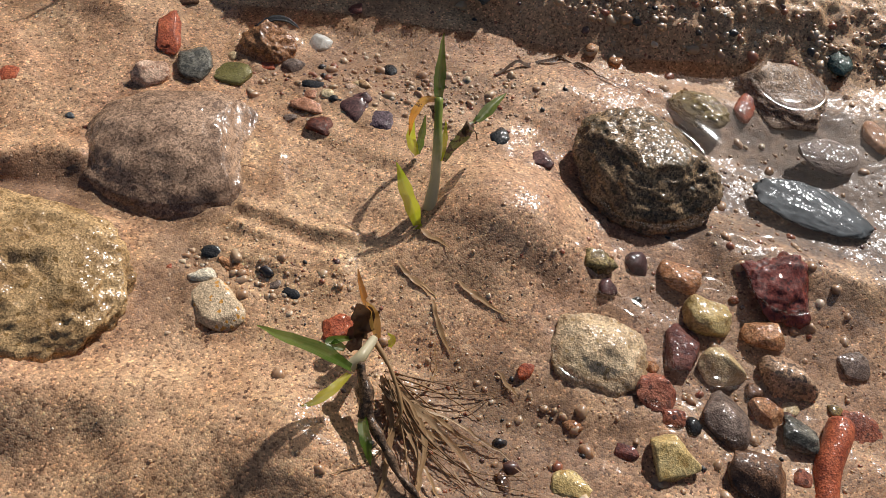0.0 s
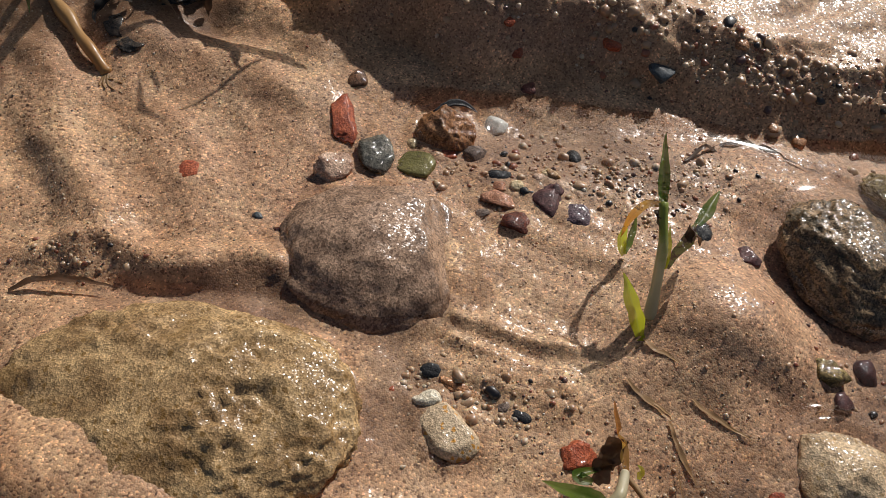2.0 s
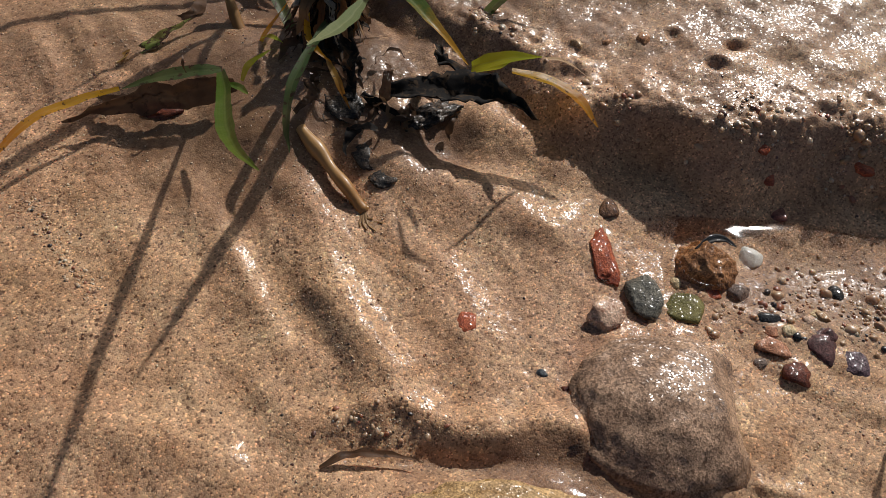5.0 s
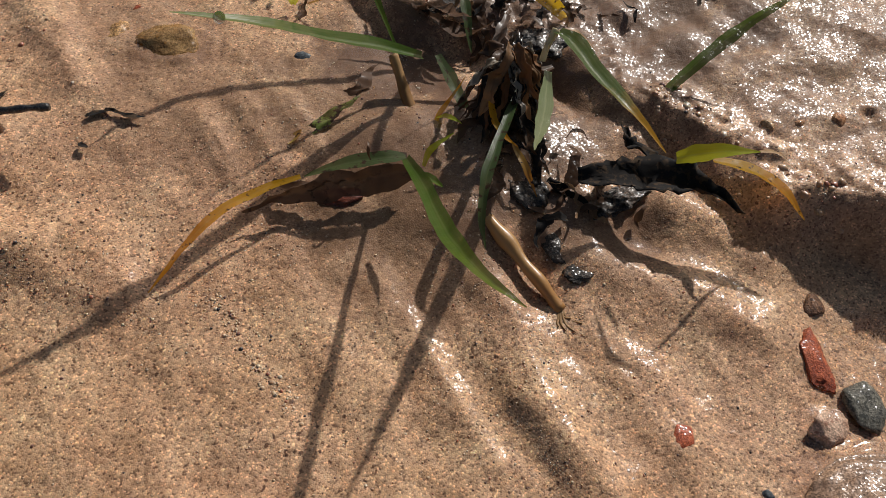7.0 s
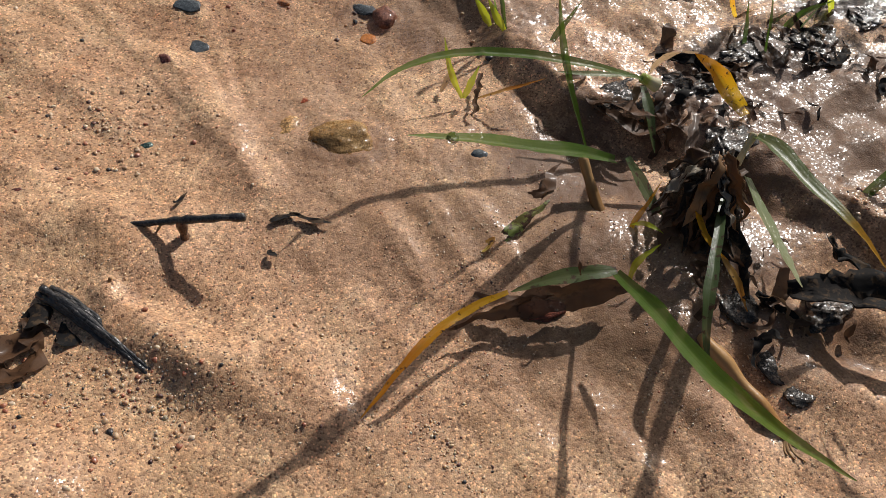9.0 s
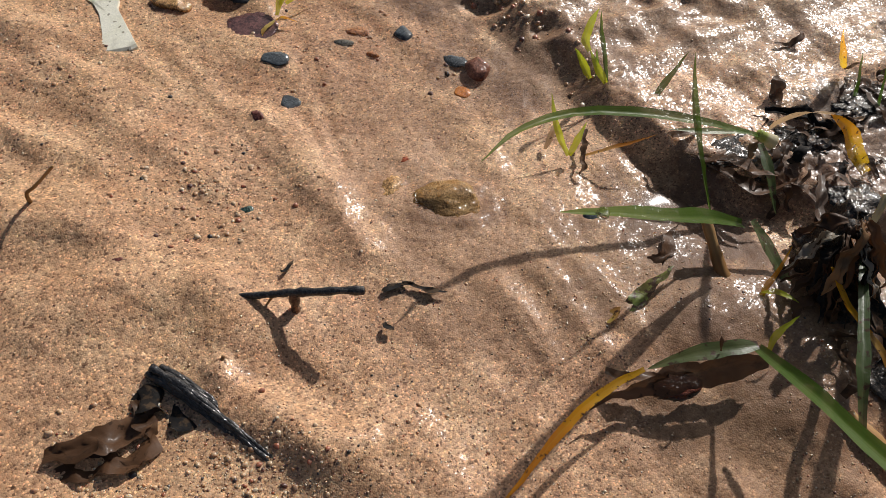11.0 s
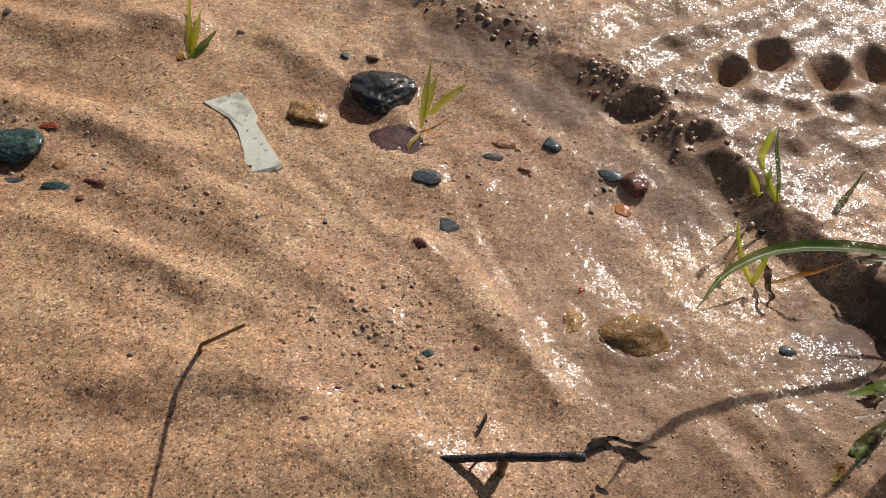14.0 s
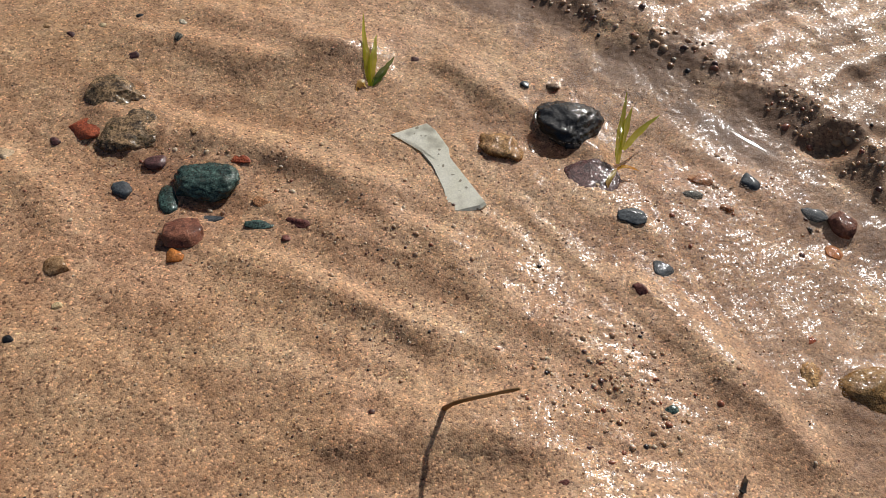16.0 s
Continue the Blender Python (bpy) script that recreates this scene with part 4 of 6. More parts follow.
stone("pebble", 0.1715, 0.4245, 0.0021, 0.0021, 0.0020, 0.0014, 1, "black", .06, "tiny black chip in wet sand")
stone("pebble", 0.1799, 0.4215, 0.0020, 0.0064, 0.0091, 0.0022, 21, "plum", .06, "purplish brown flat pebble")
stone("pebble", 0.1893, 0.4144, 0.0022, 0.0061, 0.0058, 0.0023, -9, "slate_purple", .06, "purple slate chip in wet sand")
stone("pebble", 0.1675, 0.4105, 0.0020, 0.0044, 0.0044, 0.0014, -9, "brick", .06, "reddish flat pebble sunk in sand")
stone("pebble", 0.1810, 0.4343, 0.0022, 0.0037, 0.0029, 0.0013, 1, "cream", .06, "small cream pebble in wet sand")
stone("pebble", 0.1913, 0.4449, 0.0020, 0.0033, 0.0039, 0.0017, 1, "black", .06, "small black chip in gravel")
stone("pebble", 0.0535, 0.4207, 0.0023, 0.0037, 0.0051, 0.0016, -19, "brick", .07, "small orange red brick chip")
stone("pebble", 0.0852, 0.3969, 0.0020, 0.0030, 0.0023, 0.0011, 1, "maroon", .06, "tiny maroon pebble sunk in sand")
stone("pebble", 0.1379, 0.3393, 0.0028, 0.0052, 0.0037, 0.0028, 6, "white_rough", .09, "white rough pebble in wet sand")
stone("stone", 0.1444, 0.3291, 0.0021, 0.0098, 0.0097, 0.0042, -9, "pale_orange", .05, "pale stone with an orange stain half buried")
stone("pebble", 0.1391, 0.3496, 0.0022, 0.0040, 0.0028, 0.0015, 1, "black", .1, "black gritty chip in sand")
stone("pebble", 0.1271, 0.3419, 0.0020, 0.0027, 0.0023, 0.0012, 1, "brick", .06, "small brick red pebble")
stone("pebble", 0.1489, 0.3450, 0.0018, 0.0078, 0.0048, 0.0012, -9, "rust", .08, "orange brown lump coated with sand")
stone("pebble", 0.1610, 0.3390, 0.0021, 0.0023, 0.0022, 0.0014, 1, "grey_brown", .06, "small grey brown pebble")
stone("pebble", 0.1664, 0.3358, 0.0021, 0.0036, 0.0023, 0.0010, -19, "black", .1, "black gritty chips in sand")
stone("pebble", 0.1822, 0.3244, 0.0025, 0.0065, 0.0051, 0.0023, 11, "brick", .08, "brick red pebble beside the plant")
stone("pebble", 0.1078, 0.4758, 0.0024, 0.0042, 0.0060, 0.0022, 2, "brown_dark", .06, "small brown pebble with a dark rim")
stone("pebble", -0.4376, 0.6939, 0.0031, 0.0129, 0.0125, 0.0050, 10, "moss_dark", .09, "dark mossy wet stone", pits=0.00045)
stone("pebble", -0.4284, 0.6770, 0.0028, 0.0151, 0.0144, 0.0047, 22, "moss_dark", .1, "dark green wet stone leaning on another", pits=0.00045)
stone("pebble", -0.4447, 0.6750, 0.0019, 0.0084, 0.0086, 0.0021, -23, "brick", .05, "flat red stone under shallow water")
stone("pebble", -0.4132, 0.6608, 0.0025, 0.0049, 0.0041, 0.0024, 2, "plum", .07, "small plum pebble in wet sand")
stone("pebble", -0.4224, 0.6448, 0.0022, 0.0045, 0.0046, 0.0022, 2, "slate_blue", .08, "grey blue pebble in wet sand")
stone("pebble", -0.3915, 0.6521, 0.0031, 0.0129, 0.0106, 0.0047, -4, "teal", .1, "dark teal wet stone with glints", pits=0.0003)
stone("pebble", -0.4044, 0.6426, 0.0021, 0.0041, 0.0084, 0.0017, 12, "teal", .1, "dark teal chip beside a stone")
stone("pebble", -0.3935, 0.6254, 0.0026, 0.0090, 0.0073, 0.0037, 14, "liver", .05, "smooth reddish brown pebble")
stone("pebble", -0.3956, 0.6146, 0.0021, 0.0035, 0.0034, 0.0017, -8, "orange_stone", .05, "small orange pebble in wet sand")
stone("pebble", -0.3804, 0.6651, 0.0020, 0.0047, 0.0030, 0.0009, -3, "brick", .04, "flat orange pink chip")
stone("pebble", -0.3682, 0.6324, 0.0022, 0.0059, 0.0024, 0.0008, 2, "teal", .12, "dark green flat chip")
stone("pebble", -0.3538, 0.6354, 0.0022, 0.0051, 0.0032, 0.0013, -6, "maroon", .1, "maroon chip in sand")
stone("pebble", -0.3573, 0.6273, 0.0021, 0.0019, 0.0017, 0.0011, 2, "maroon", .06, "tiny maroon pebble in wet sand")
stone("pebble", -0.3684, 0.6437, 0.0020, 0.0046, 0.0034, 0.0011, -3, "rust", .06, "tan sand coated chip")
stone("pebble", -0.4704, 0.6559, 0.0024, 0.0048, 0.0050, 0.0023, -8, "pale_orange", .05, "orange and white pebble")
stone("pebble", -0.3872, 0.6347, 0.0020, 0.0064, 0.0016, 0.0005, 2, "slate_blue", .06, "thin blue slate chip")
stone("pebble", -0.2765, 0.6853, 0.0033, 0.0109, 0.0086, 0.0041, -20, "tan_rough", .12, "tan gritty lump of sandstone")
stone("stone", -0.2461, 0.7031, 0.0040, 0.0169, 0.0156, 0.0070, 8, "black", .11, "wet black rough stone rimmed with water", pits=0.0002)
stone("pebble", -0.2394, 0.6735, 0.0019, 0.0129, 0.0141, 0.0010, -28, "plum", .05, "flat purple slab half buried beside the sprout")
stone("pebble", -0.2241, 0.6526, 0.0019, 0.0065, 0.0050, 0.0020, 2, "slate_blue", .07, "grey blue pebble under water")
stone("pebble", -0.1908, 0.6797, 0.0022, 0.0057, 0.0040, 0.0015, -6, "rust", .08, "small reddish chip in wet sand")
stone("pebble", -0.1963, 0.6694, 0.0022, 0.0054, 0.0032, 0.0012, 2, "grey_dark", .1, "small dark grey chip")
stone("pebble", -0.1694, 0.6797, 0.0022, 0.0045, 0.0051, 0.0018, -13, "slate_blue", .05, "blue slate chip in wet sand")
stone("pebble", -0.1447, 0.6649, 0.0023, 0.0061, 0.0043, 0.0015, -23, "slate_blue", .08, "dark blue grey chip beside the bank")
stone("pebble", -0.1342, 0.6593, 0.0027, 0.0065, 0.0069, 0.0038, 2, "liver", .05, "dark maroon glossy pebble")
stone("pebble", -0.1401, 0.6456, 0.0020, 0.0045, 0.0040, 0.0008, -10, "orange_stone", .05, "flat orange pebble in wet sand")
stone("pebble", -0.2241, 0.6158, 0.0029, 0.0036, 0.0033, 0.0024, 2, "maroon", .1, "small maroon pebble on a sand ridge")
stone("pebble", -0.2139, 0.6282, 0.0020, 0.0047, 0.0045, 0.0011, -23, "slate_blue", .05, "grey flat disc pebble")
stone("pebble", -0.2197, 0.5658, 0.0020, 0.0027, 0.0022, 0.0010, 2, "teal", .05, "small green chip in wet sand")
stone("stone", -0.1432, 0.5790, 0.0030, 0.0165, 0.0115, 0.0066, 6, "golden", .06, "golden brown stone half buried in sand", pits=0.0002)
stone("pebble", -0.1674, 0.5823, 0.0025, 0.0056, 0.0077, 0.0028, 2, "tan_rough", .12, "small crumbly tan pebble")
stone("pebble", -0.1624, 0.5993, 0.0021, 0.0024, 0.0022, 0.0011, 2, "rust", .06, "tiny orange pebble in wet sand")
stone("pebble", -0.2582, 0.5358, 0.0022, 0.0023, 0.0016, 0.0008, 22, "maroon", .06, "tiny maroon pebble in wet sand")
stone("pebble", -0.0892, 0.5768, 0.0022, 0.0040, 0.0038, 0.0019, 12, "slate_blue", .06, "small blue grey chip")
stone("brick", -0.0663, 0.5045, 0.0020, 0.0092, 0.0060, 0.0034, 7, "brick_dark", .07, "dark red stone under the folded leaf")
stone("pebble", 0.0006, 0.3281, 0.0034, 0.0100, 0.0075, 0.0043, -9, "tan_smooth", .06, "tan wet lump at the rock's end")
stone("pebble", 0.1222, 0.5467, 0.0030, 0.0035, 0.0043, 0.0027, 2, "rust", .05, "orange pebble on the bank crest")
stone("pebble", 0.1078, 0.5447, 0.0028, 0.0028, 0.0025, 0.0021, 2, "rust", .05, "small orange pebble on the bank crest")
stone("pebble", 0.0956, 0.5441, 0.0027, 0.0035, 0.0030, 0.0025, 2, "tan_smooth", .05, "tan pebble on the bank crest")
stone("pebble", 0.2079, 0.4943, 0.0020, 0.0042, 0.0049, 0.0018, 1, "brick", .05, "red pebble in the bank's shade")
stone("pebble", 0.1651, 0.4964, 0.0020, 0.0032, 0.0038, 0.0014, 1, "brick", .05, "small red pebble in the bank's shade")
stone("pebble", 0.2285, 0.4875, 0.0022, 0.0059, 0.0073, 0.0030, 1, "slate_blue", .05, "dark blue pebble in the bank's shade")
stone("pebble", 0.1746, 0.4785, 0.0020, 0.0033, 0.0035, 0.0016, 1, "maroon", .05, "small maroon pebble in shallow water")
stone("pebble", 0.2592, 0.4976, 0.0028, 0.0047, 0.0050, 0.0027, 1, "rust", .06, "orange pebble in the bank face")
stone("pebble", 0.1695, 0.4889, 0.0021, 0.0024, 0.0038, 0.0012, 2, "brick", .05, "tiny red pebble in the shade")
stone("slate_flake", 0.3522, 0.3917, 0.0011, 0.0229, 0.0120, 0.0018, -23, "slate_blue", .06, "long dark blue slate flake in the pool")

stone("pebble", -0.4780, 0.7340, 0.0022, 0.0030, 0.0026, 0.0015, 22, "tan_smooth", .06, "tan pebble on the far sand ridge")
stone("pebble", -0.4660, 0.7290, 0.0022, 0.0026, 0.0022, 0.0013, -11, "plum", .06, "dark plum pebble on the far sand ridge")
stone("pebble", -0.4550, 0.7370, 0.0022, 0.0022, 0.0019, 0.0011, 1, "cream", .06, "pale pebble on the far sand ridge")
stone("pebble", -0.4410, 0.7470, 0.0022, 0.0020, 0.0017, 0.0010, 9, "black", .06, "tiny black pebble on the far sand ridge")
stone("pebble", -0.4200, 0.7320, 0.0022, 0.0030, 0.0026, 0.0015, -21, "grey_dark", .06, "dark grey wet pebble on the sand ridge")
stone("pebble", -0.4210, 0.7450, 0.0022, 0.0022, 0.0019, 0.0011, -4, "white_rough", .06, "small pale pebble on the sand ridge")
stone("pebble", -0.4370, 0.7190, 0.0022, 0.0030, 0.0026, 0.0015, -18, "plum", .06, "purple pebble beside the mossy stones")
stone("pebble", -0.4350, 0.6050, 0.0022, 0.0055, 0.0047, 0.0027, 10, "tan_smooth", .06, "tan sand-coated pebble half buried")
stone("pebble", -0.4010, 0.6760, 0.0022, 0.0026, 0.0022, 0.0013, -13, "tan_smooth", .06, "small tan pebble in wet sand")
stone("pebble", -0.4290, 0.5890, 0.0022, 0.0020, 0.0017, 0.0010, 15, "cream", .06, "small pale pebble in smooth sand")
stone("pebble", -0.4540, 0.6660, 0.0022, 0.0028, 0.0024, 0.0014, -10, "plum", .06, "small plum pebble in wet sand")
stone("pebble", -0.3150, 0.7370, 0.0022, 0.0026, 0.0022, 0.0013, -25, "plum", .06, "small purple chip in wet sand")
stone("pebble", -0.2650, 0.7270, 0.0022, 0.0026, 0.0022, 0.0013, -17, "slate_blue", .06, "small grey chip in wet sand")
stone("pebble", -0.2520, 0.7280, 0.0022, 0.0034, 0.0029, 0.0017, -15, "sandy", .06, "pale flat chip behind the black stone")
stone("pebble", -0.1820, 0.6640, 0.0022, 0.0030, 0.0026, 0.0015, 15, "rust", .06, "small orange pebble in wet sand")
stone("pebble", -0.1630, 0.5990, 0.0022, 0.0022, 0.0019, 0.0011, 10, "brick", .06, "tiny red brick crumb in wet sand")
stone("pebble", -0.4400, 0.5740, 0.0022, 0.0022, 0.0019, 0.0011, -20, "black", .06, "tiny black pebble in smooth sand")
stone("pebble", 0.1430, 0.4410, 0.0022, 0.0036, 0.0031, 0.0018, 23, "brick", .06, "brick red crumb below the tan stone")
stone("pebble", 0.1540, 0.4420, 0.0022, 0.0048, 0.0041, 0.0024, 7, "grey_brown", .06, "glassy grey pebble under clear water")
stone("pebble", 0.0880, 0.3980, 0.0022, 0.0034, 0.0029, 0.0017, -18, "brick_dark", .06, "small dark red pebble at the boulder")
stone("pebble", 0.0790, 0.4040, 0.0022, 0.0022, 0.0019, 0.0011, -18, "slate_blue", .06, "small slate chip in the sand")
stone("pebble", 0.1560, 0.4140, 0.0022, 0.0026, 0.0022, 0.0013, 23, "grey_brown", .06, "small grey pebble in wet gravel")
stone("pebble", 0.1680, 0.4100, 0.0022, 0.0060, 0.0051, 0.0030, -7, "brick_dark", .06, "sunken dull red brick fragment")
stone("pebble", 0.1820, 0.4330, 0.0022, 0.0034, 0.0029, 0.0017, -19, "tan_smooth", .06, "small tan pebble in wet gravel")
stone("pebble", 0.1770, 0.4320, 0.0022, 0.0024, 0.0020, 0.0012, 22, "pink_pale", .06, "tiny pink pebble in wet gravel")
stone("pebble", 0.1750, 0.4360, 0.0022, 0.0020, 0.0017, 0.0010, -12, "pink_pale", .06, "tiny pink pebble in wet gravel")
stone("pebble", 0.1820, 0.4260, 0.0022, 0.0044, 0.0037, 0.0022, 23, "plum", .06, "purplish pebble in wet gravel")

rock = stone("boulder", 0.0665, 0.3290, 0.0045, 0.0540, 0.0370, 0.0112, -2, "rock_pitted", 0.045, "large flat pitted yellowish rock embedded in sand", 0.90, 0, 0.00085)


# ---- the sheet of sand, banked up against the stones ----
def stepped(lo, hi, step, far):
    core = np.arange(lo, hi + step / 2, step)
    out, grow = [], step
    edge = 0.0
    while edge < far:
        grow *= 1.22
        edge += grow
        out.append(edge)
    return np.r_[lo - np.array(out[::-1]), core, core[-1] + np.array(out)]


gx, gy = stepped(-0.55, 0.45, 0.001, 400.0), stepped(0.235, 0.87, 0.001, 400.0)
GX, GY = np.meshgrid(gx, gy, indexing="ij")
GZ = sand_height(GX, GY) + 0.00014 * (table(99)[(np.arange(len(gx)) * 7 % 256)[:, None], (np.arange(len(gy)) % 256)[None]] - 0.5) + 0.00010 * np.random.RandomState(4).normal(size=GX.shape)
for sx, sy, sz, a, b, c, turn in FOOTPRINTS:
    i0, i1 = np.searchsorted(gx, (sx - 2 * max(a, b) - 0.006, sx + 2 * max(a, b) + 0.006))
    j0, j1 = np.searchsorted(gy, (sy - 2 * max(a, b) - 0.006, sy + 2 * max(a, b) + 0.006))
    X, Y = GX[i0:i1, j0:j1] - sx, GY[i0:i1, j0:j1] - sy
    ring = np.hypot((X * math.cos(turn) + Y * math.sin(turn)) / a, (Y * math.cos(turn) - X * math.sin(turn)) / b)
    out = np.clip((ring - 0.97) * min(a, b), 0, 1) / (0.0012 + 0.10 * a)
    GZ[i0:i1, j0:j1] += (0.3 if sx > 0.24 else 1.0) * min(0.0013, 0.15 * c) * np.exp(-out ** 1.5) * (1 + 0.5 * cloud2(X + sx, Y + sy, 0.008, 21))
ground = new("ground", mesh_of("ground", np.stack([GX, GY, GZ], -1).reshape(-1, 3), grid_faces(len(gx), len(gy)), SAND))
tagged(ground, "rippled wet brown sand with a low crumbling bank", "ground", kind="structure")


# ---- water: clear pools in the hollows, drawn up against the stones ----
def blurred(a, cells):
    k = np.exp(-0.5 * (np.arange(-3 * cells, 3 * cells + 1) / cells) ** 2)
    k /= k.sum()
    for axis in (0, 1):
        a = np.apply_along_axis(lambda r: np.convolve(np.pad(r, 3 * cells, mode="edge"), k, mode="valid"), axis, a)
    return a


POOLS = [  # x, y, half widths, rise of the level
    (-0.30, 0.69, 0.11, 0.05, 0.0014), (-0.075, 0.580, 0.022, 0.022, 0.0030), (0.37, 0.41, 0.10, 0.07, 0.0026), (0.275, 0.320, 0.055, 0.045, 0.0028), (0.16, 0.450, 0.05, 0.025, 0.0026),
    (0.09, 0.368, 0.06, 0.014, 0.0026), (0.125, 0.350, 0.012, 0.025, 0.0004), (0.25, 0.460, 0.10, 0.035, 0.0005),
]


def water_height(x, y, sand):
    level = 0.0009
    for px, py, rx, ry, h in POOLS:
        level = level + h * np.exp(-((x - px) / rx) ** 2 - ((y - py) / ry) ** 2)
    off = y - np.interp(x, BANK_X, BANK_Y)
    level = np.maximum(level, blurred(sand, 3) - 0.0008) - 0.003 * smooth01((off + 0.012) / 0.030)
    z = level
    for sx, sy, sz, a, b, c, turn in FOOTPRINTS:
        if sz + c < 0.0048 or a < 0.003:
            continue
        k = math.sqrt(max(1 - ((0.002 - sz) / c) ** 2, 0.1))
        u = ((x - sx) * math.cos(turn) + (y - sy) * math.sin(turn)) / (a * k)
        v = (-(x - sx) * math.sin(turn) + (y - sy) * math.cos(turn)) / (b * k)
        ring = np.hypot(u, v)
        d = np.clip((ring - 1) * min(a, b) * k, 0, 1)
        z = np.maximum(z, level + smooth01((ring - 0.6) / 0.3) * min(0.0030, 0.45 * c) * np.exp(-d / (0.005 if a > 0.025 else 0.0030)))
    return z


wx, wy = np.arange(-0.50, 0.45, 0.0012), np.arange(0.25, 0.80, 0.0012)
WX, WY = np.meshgrid(wx, wy, indexing="ij")
WS = sand_height(WX, WY)
WZ = water_height(WX, WY, WS)
wet = (WZ > WS - 0.0004).reshape(-1)
quads = grid_faces(len(wx), len(wy))
quads = quads[wet[quads].any(1)]
used, index = np.unique(quads, return_inverse=True)
water = new("water", mesh_of("water", np.stack([WX, WY, WZ], -1).reshape(-1, 3)[used], index.reshape(-1, 4), WATER))
water.visible_shadow = False
tagged(water, "clear shallow water lying in the hollows of the sand", "water", kind="structure")


# ---- blades, stems and roots ----
def spline(pts, n):
    """Points along a smooth curve through pts."""
    p = np.asarray(pts, dtype=float)
    p = np.vstack([2 * p[0] - p[1], p, 2 * p[-1] - p[-2]])
    out = []
    for s in np.linspace(0, len(pts) - 1, n):
        i = min(int(s), len(pts) - 2)
        t = s - i
        a, b, c, d = p[i:i + 4]
        out.append(0.5 * (2 * b + (c - a) * t + (2 * a - 5 * b + 4 * c - d) * t * t + (3 * b - a - 3 * c + d) * t ** 3))
    return np.array(out)


count_of_blades = [0]


def ribbon(pts, width, crumple=0.0, fold=0.22, thick=0.0, facing=(0.05, 0.04, 1.0)):
    """A blade as a closed thin body: verts, faces and uv."""
    count_of_blades[0] += 1
    r = np.random.RandomState(500 + count_of_blades[0])
    n, across = 26, 7
    c = spline(pts, n)
    tan = np.gradient(c, axis=0)
    tan /= np.linalg.norm(tan, axis=1)[:, None] + 1e-9
    side = np.cross(tan, np.array(facing) + r.uniform(-0.15, 0.15, 3))
    side /= np.linalg.norm(side, axis=1)[:, None] + 1e-9
    up = np.cross(side, tan)
    v = np.linspace(0, 1, n)
    w = width / 2 * (np.clip(0.55 + 1.6 * v, 0, 1) * (np.clip((1 - v) * 2.2, 0, 1) ** 0.75))
    w = np.maximum(w, width * 0.03)
    u = np.linspace(-1, 1, across)
    wave = 1 + 0.06 * np.sin(v * r.uniform(12, 20) + r.uniform(0, 6))
    ang = 0.16 * np.sin(v * r.uniform(2, 4) + r.uniform(0, 6))
    S = side * np.cos(ang)[:, None] + up * np.sin(ang)[:, None]
    U = np.cross(S, tan)
    top = c[:, None] + S[:, None] * (u[None, :, None] * (w * wave)[:, None, None]) + U[:, None] * ((np.abs(u)[None, :, None] * fold - fold / 2) * w[:, None, None])
    if crumple:
        q = top.reshape(-1, 3)
        top = top + (crumple * np.stack([waves3(q, 0.014, 900 + k + count_of_blades[0]) + 0.6 * waves3(q, 0.005, 950 + k) for k in range(3)], -1)).reshape(top.shape) * np.clip(v * 6, 0.2, 1)[:, None, None]
    uu = np.stack(np.meshgrid(v, (u + 1) / 2, indexing="ij")[::-1], -1).reshape(-1, 2)
    if not thick:
        return top.reshape(-1, 3), grid_faces(n, across), uu
    low = top - U[:, None] * (thick * np.clip(w / (width / 2), 0.3, 1))[:, None, None]
    verts = np.vstack([top.reshape(-1, 3), low.reshape(-1, 3)])
    f = grid_faces(n, across)
    m = n * across
    rim = [i * across for i in range(n)] + [(n - 1) * across + j for j in range(1, across)] + [i * across + across - 1 for i in range(n - 2, -1, -1)] + [j for j in range(across - 2, 0, -1)]
    edge = [[rim[i], rim[i] + m, rim[(i + 1) % len(rim)] + m, rim[(i + 1) % len(rim)]] for i in range(len(rim))]
    return verts, np.vstack([f, f[:, ::-1] + m, edge]), np.tile(uu, (2, 1))


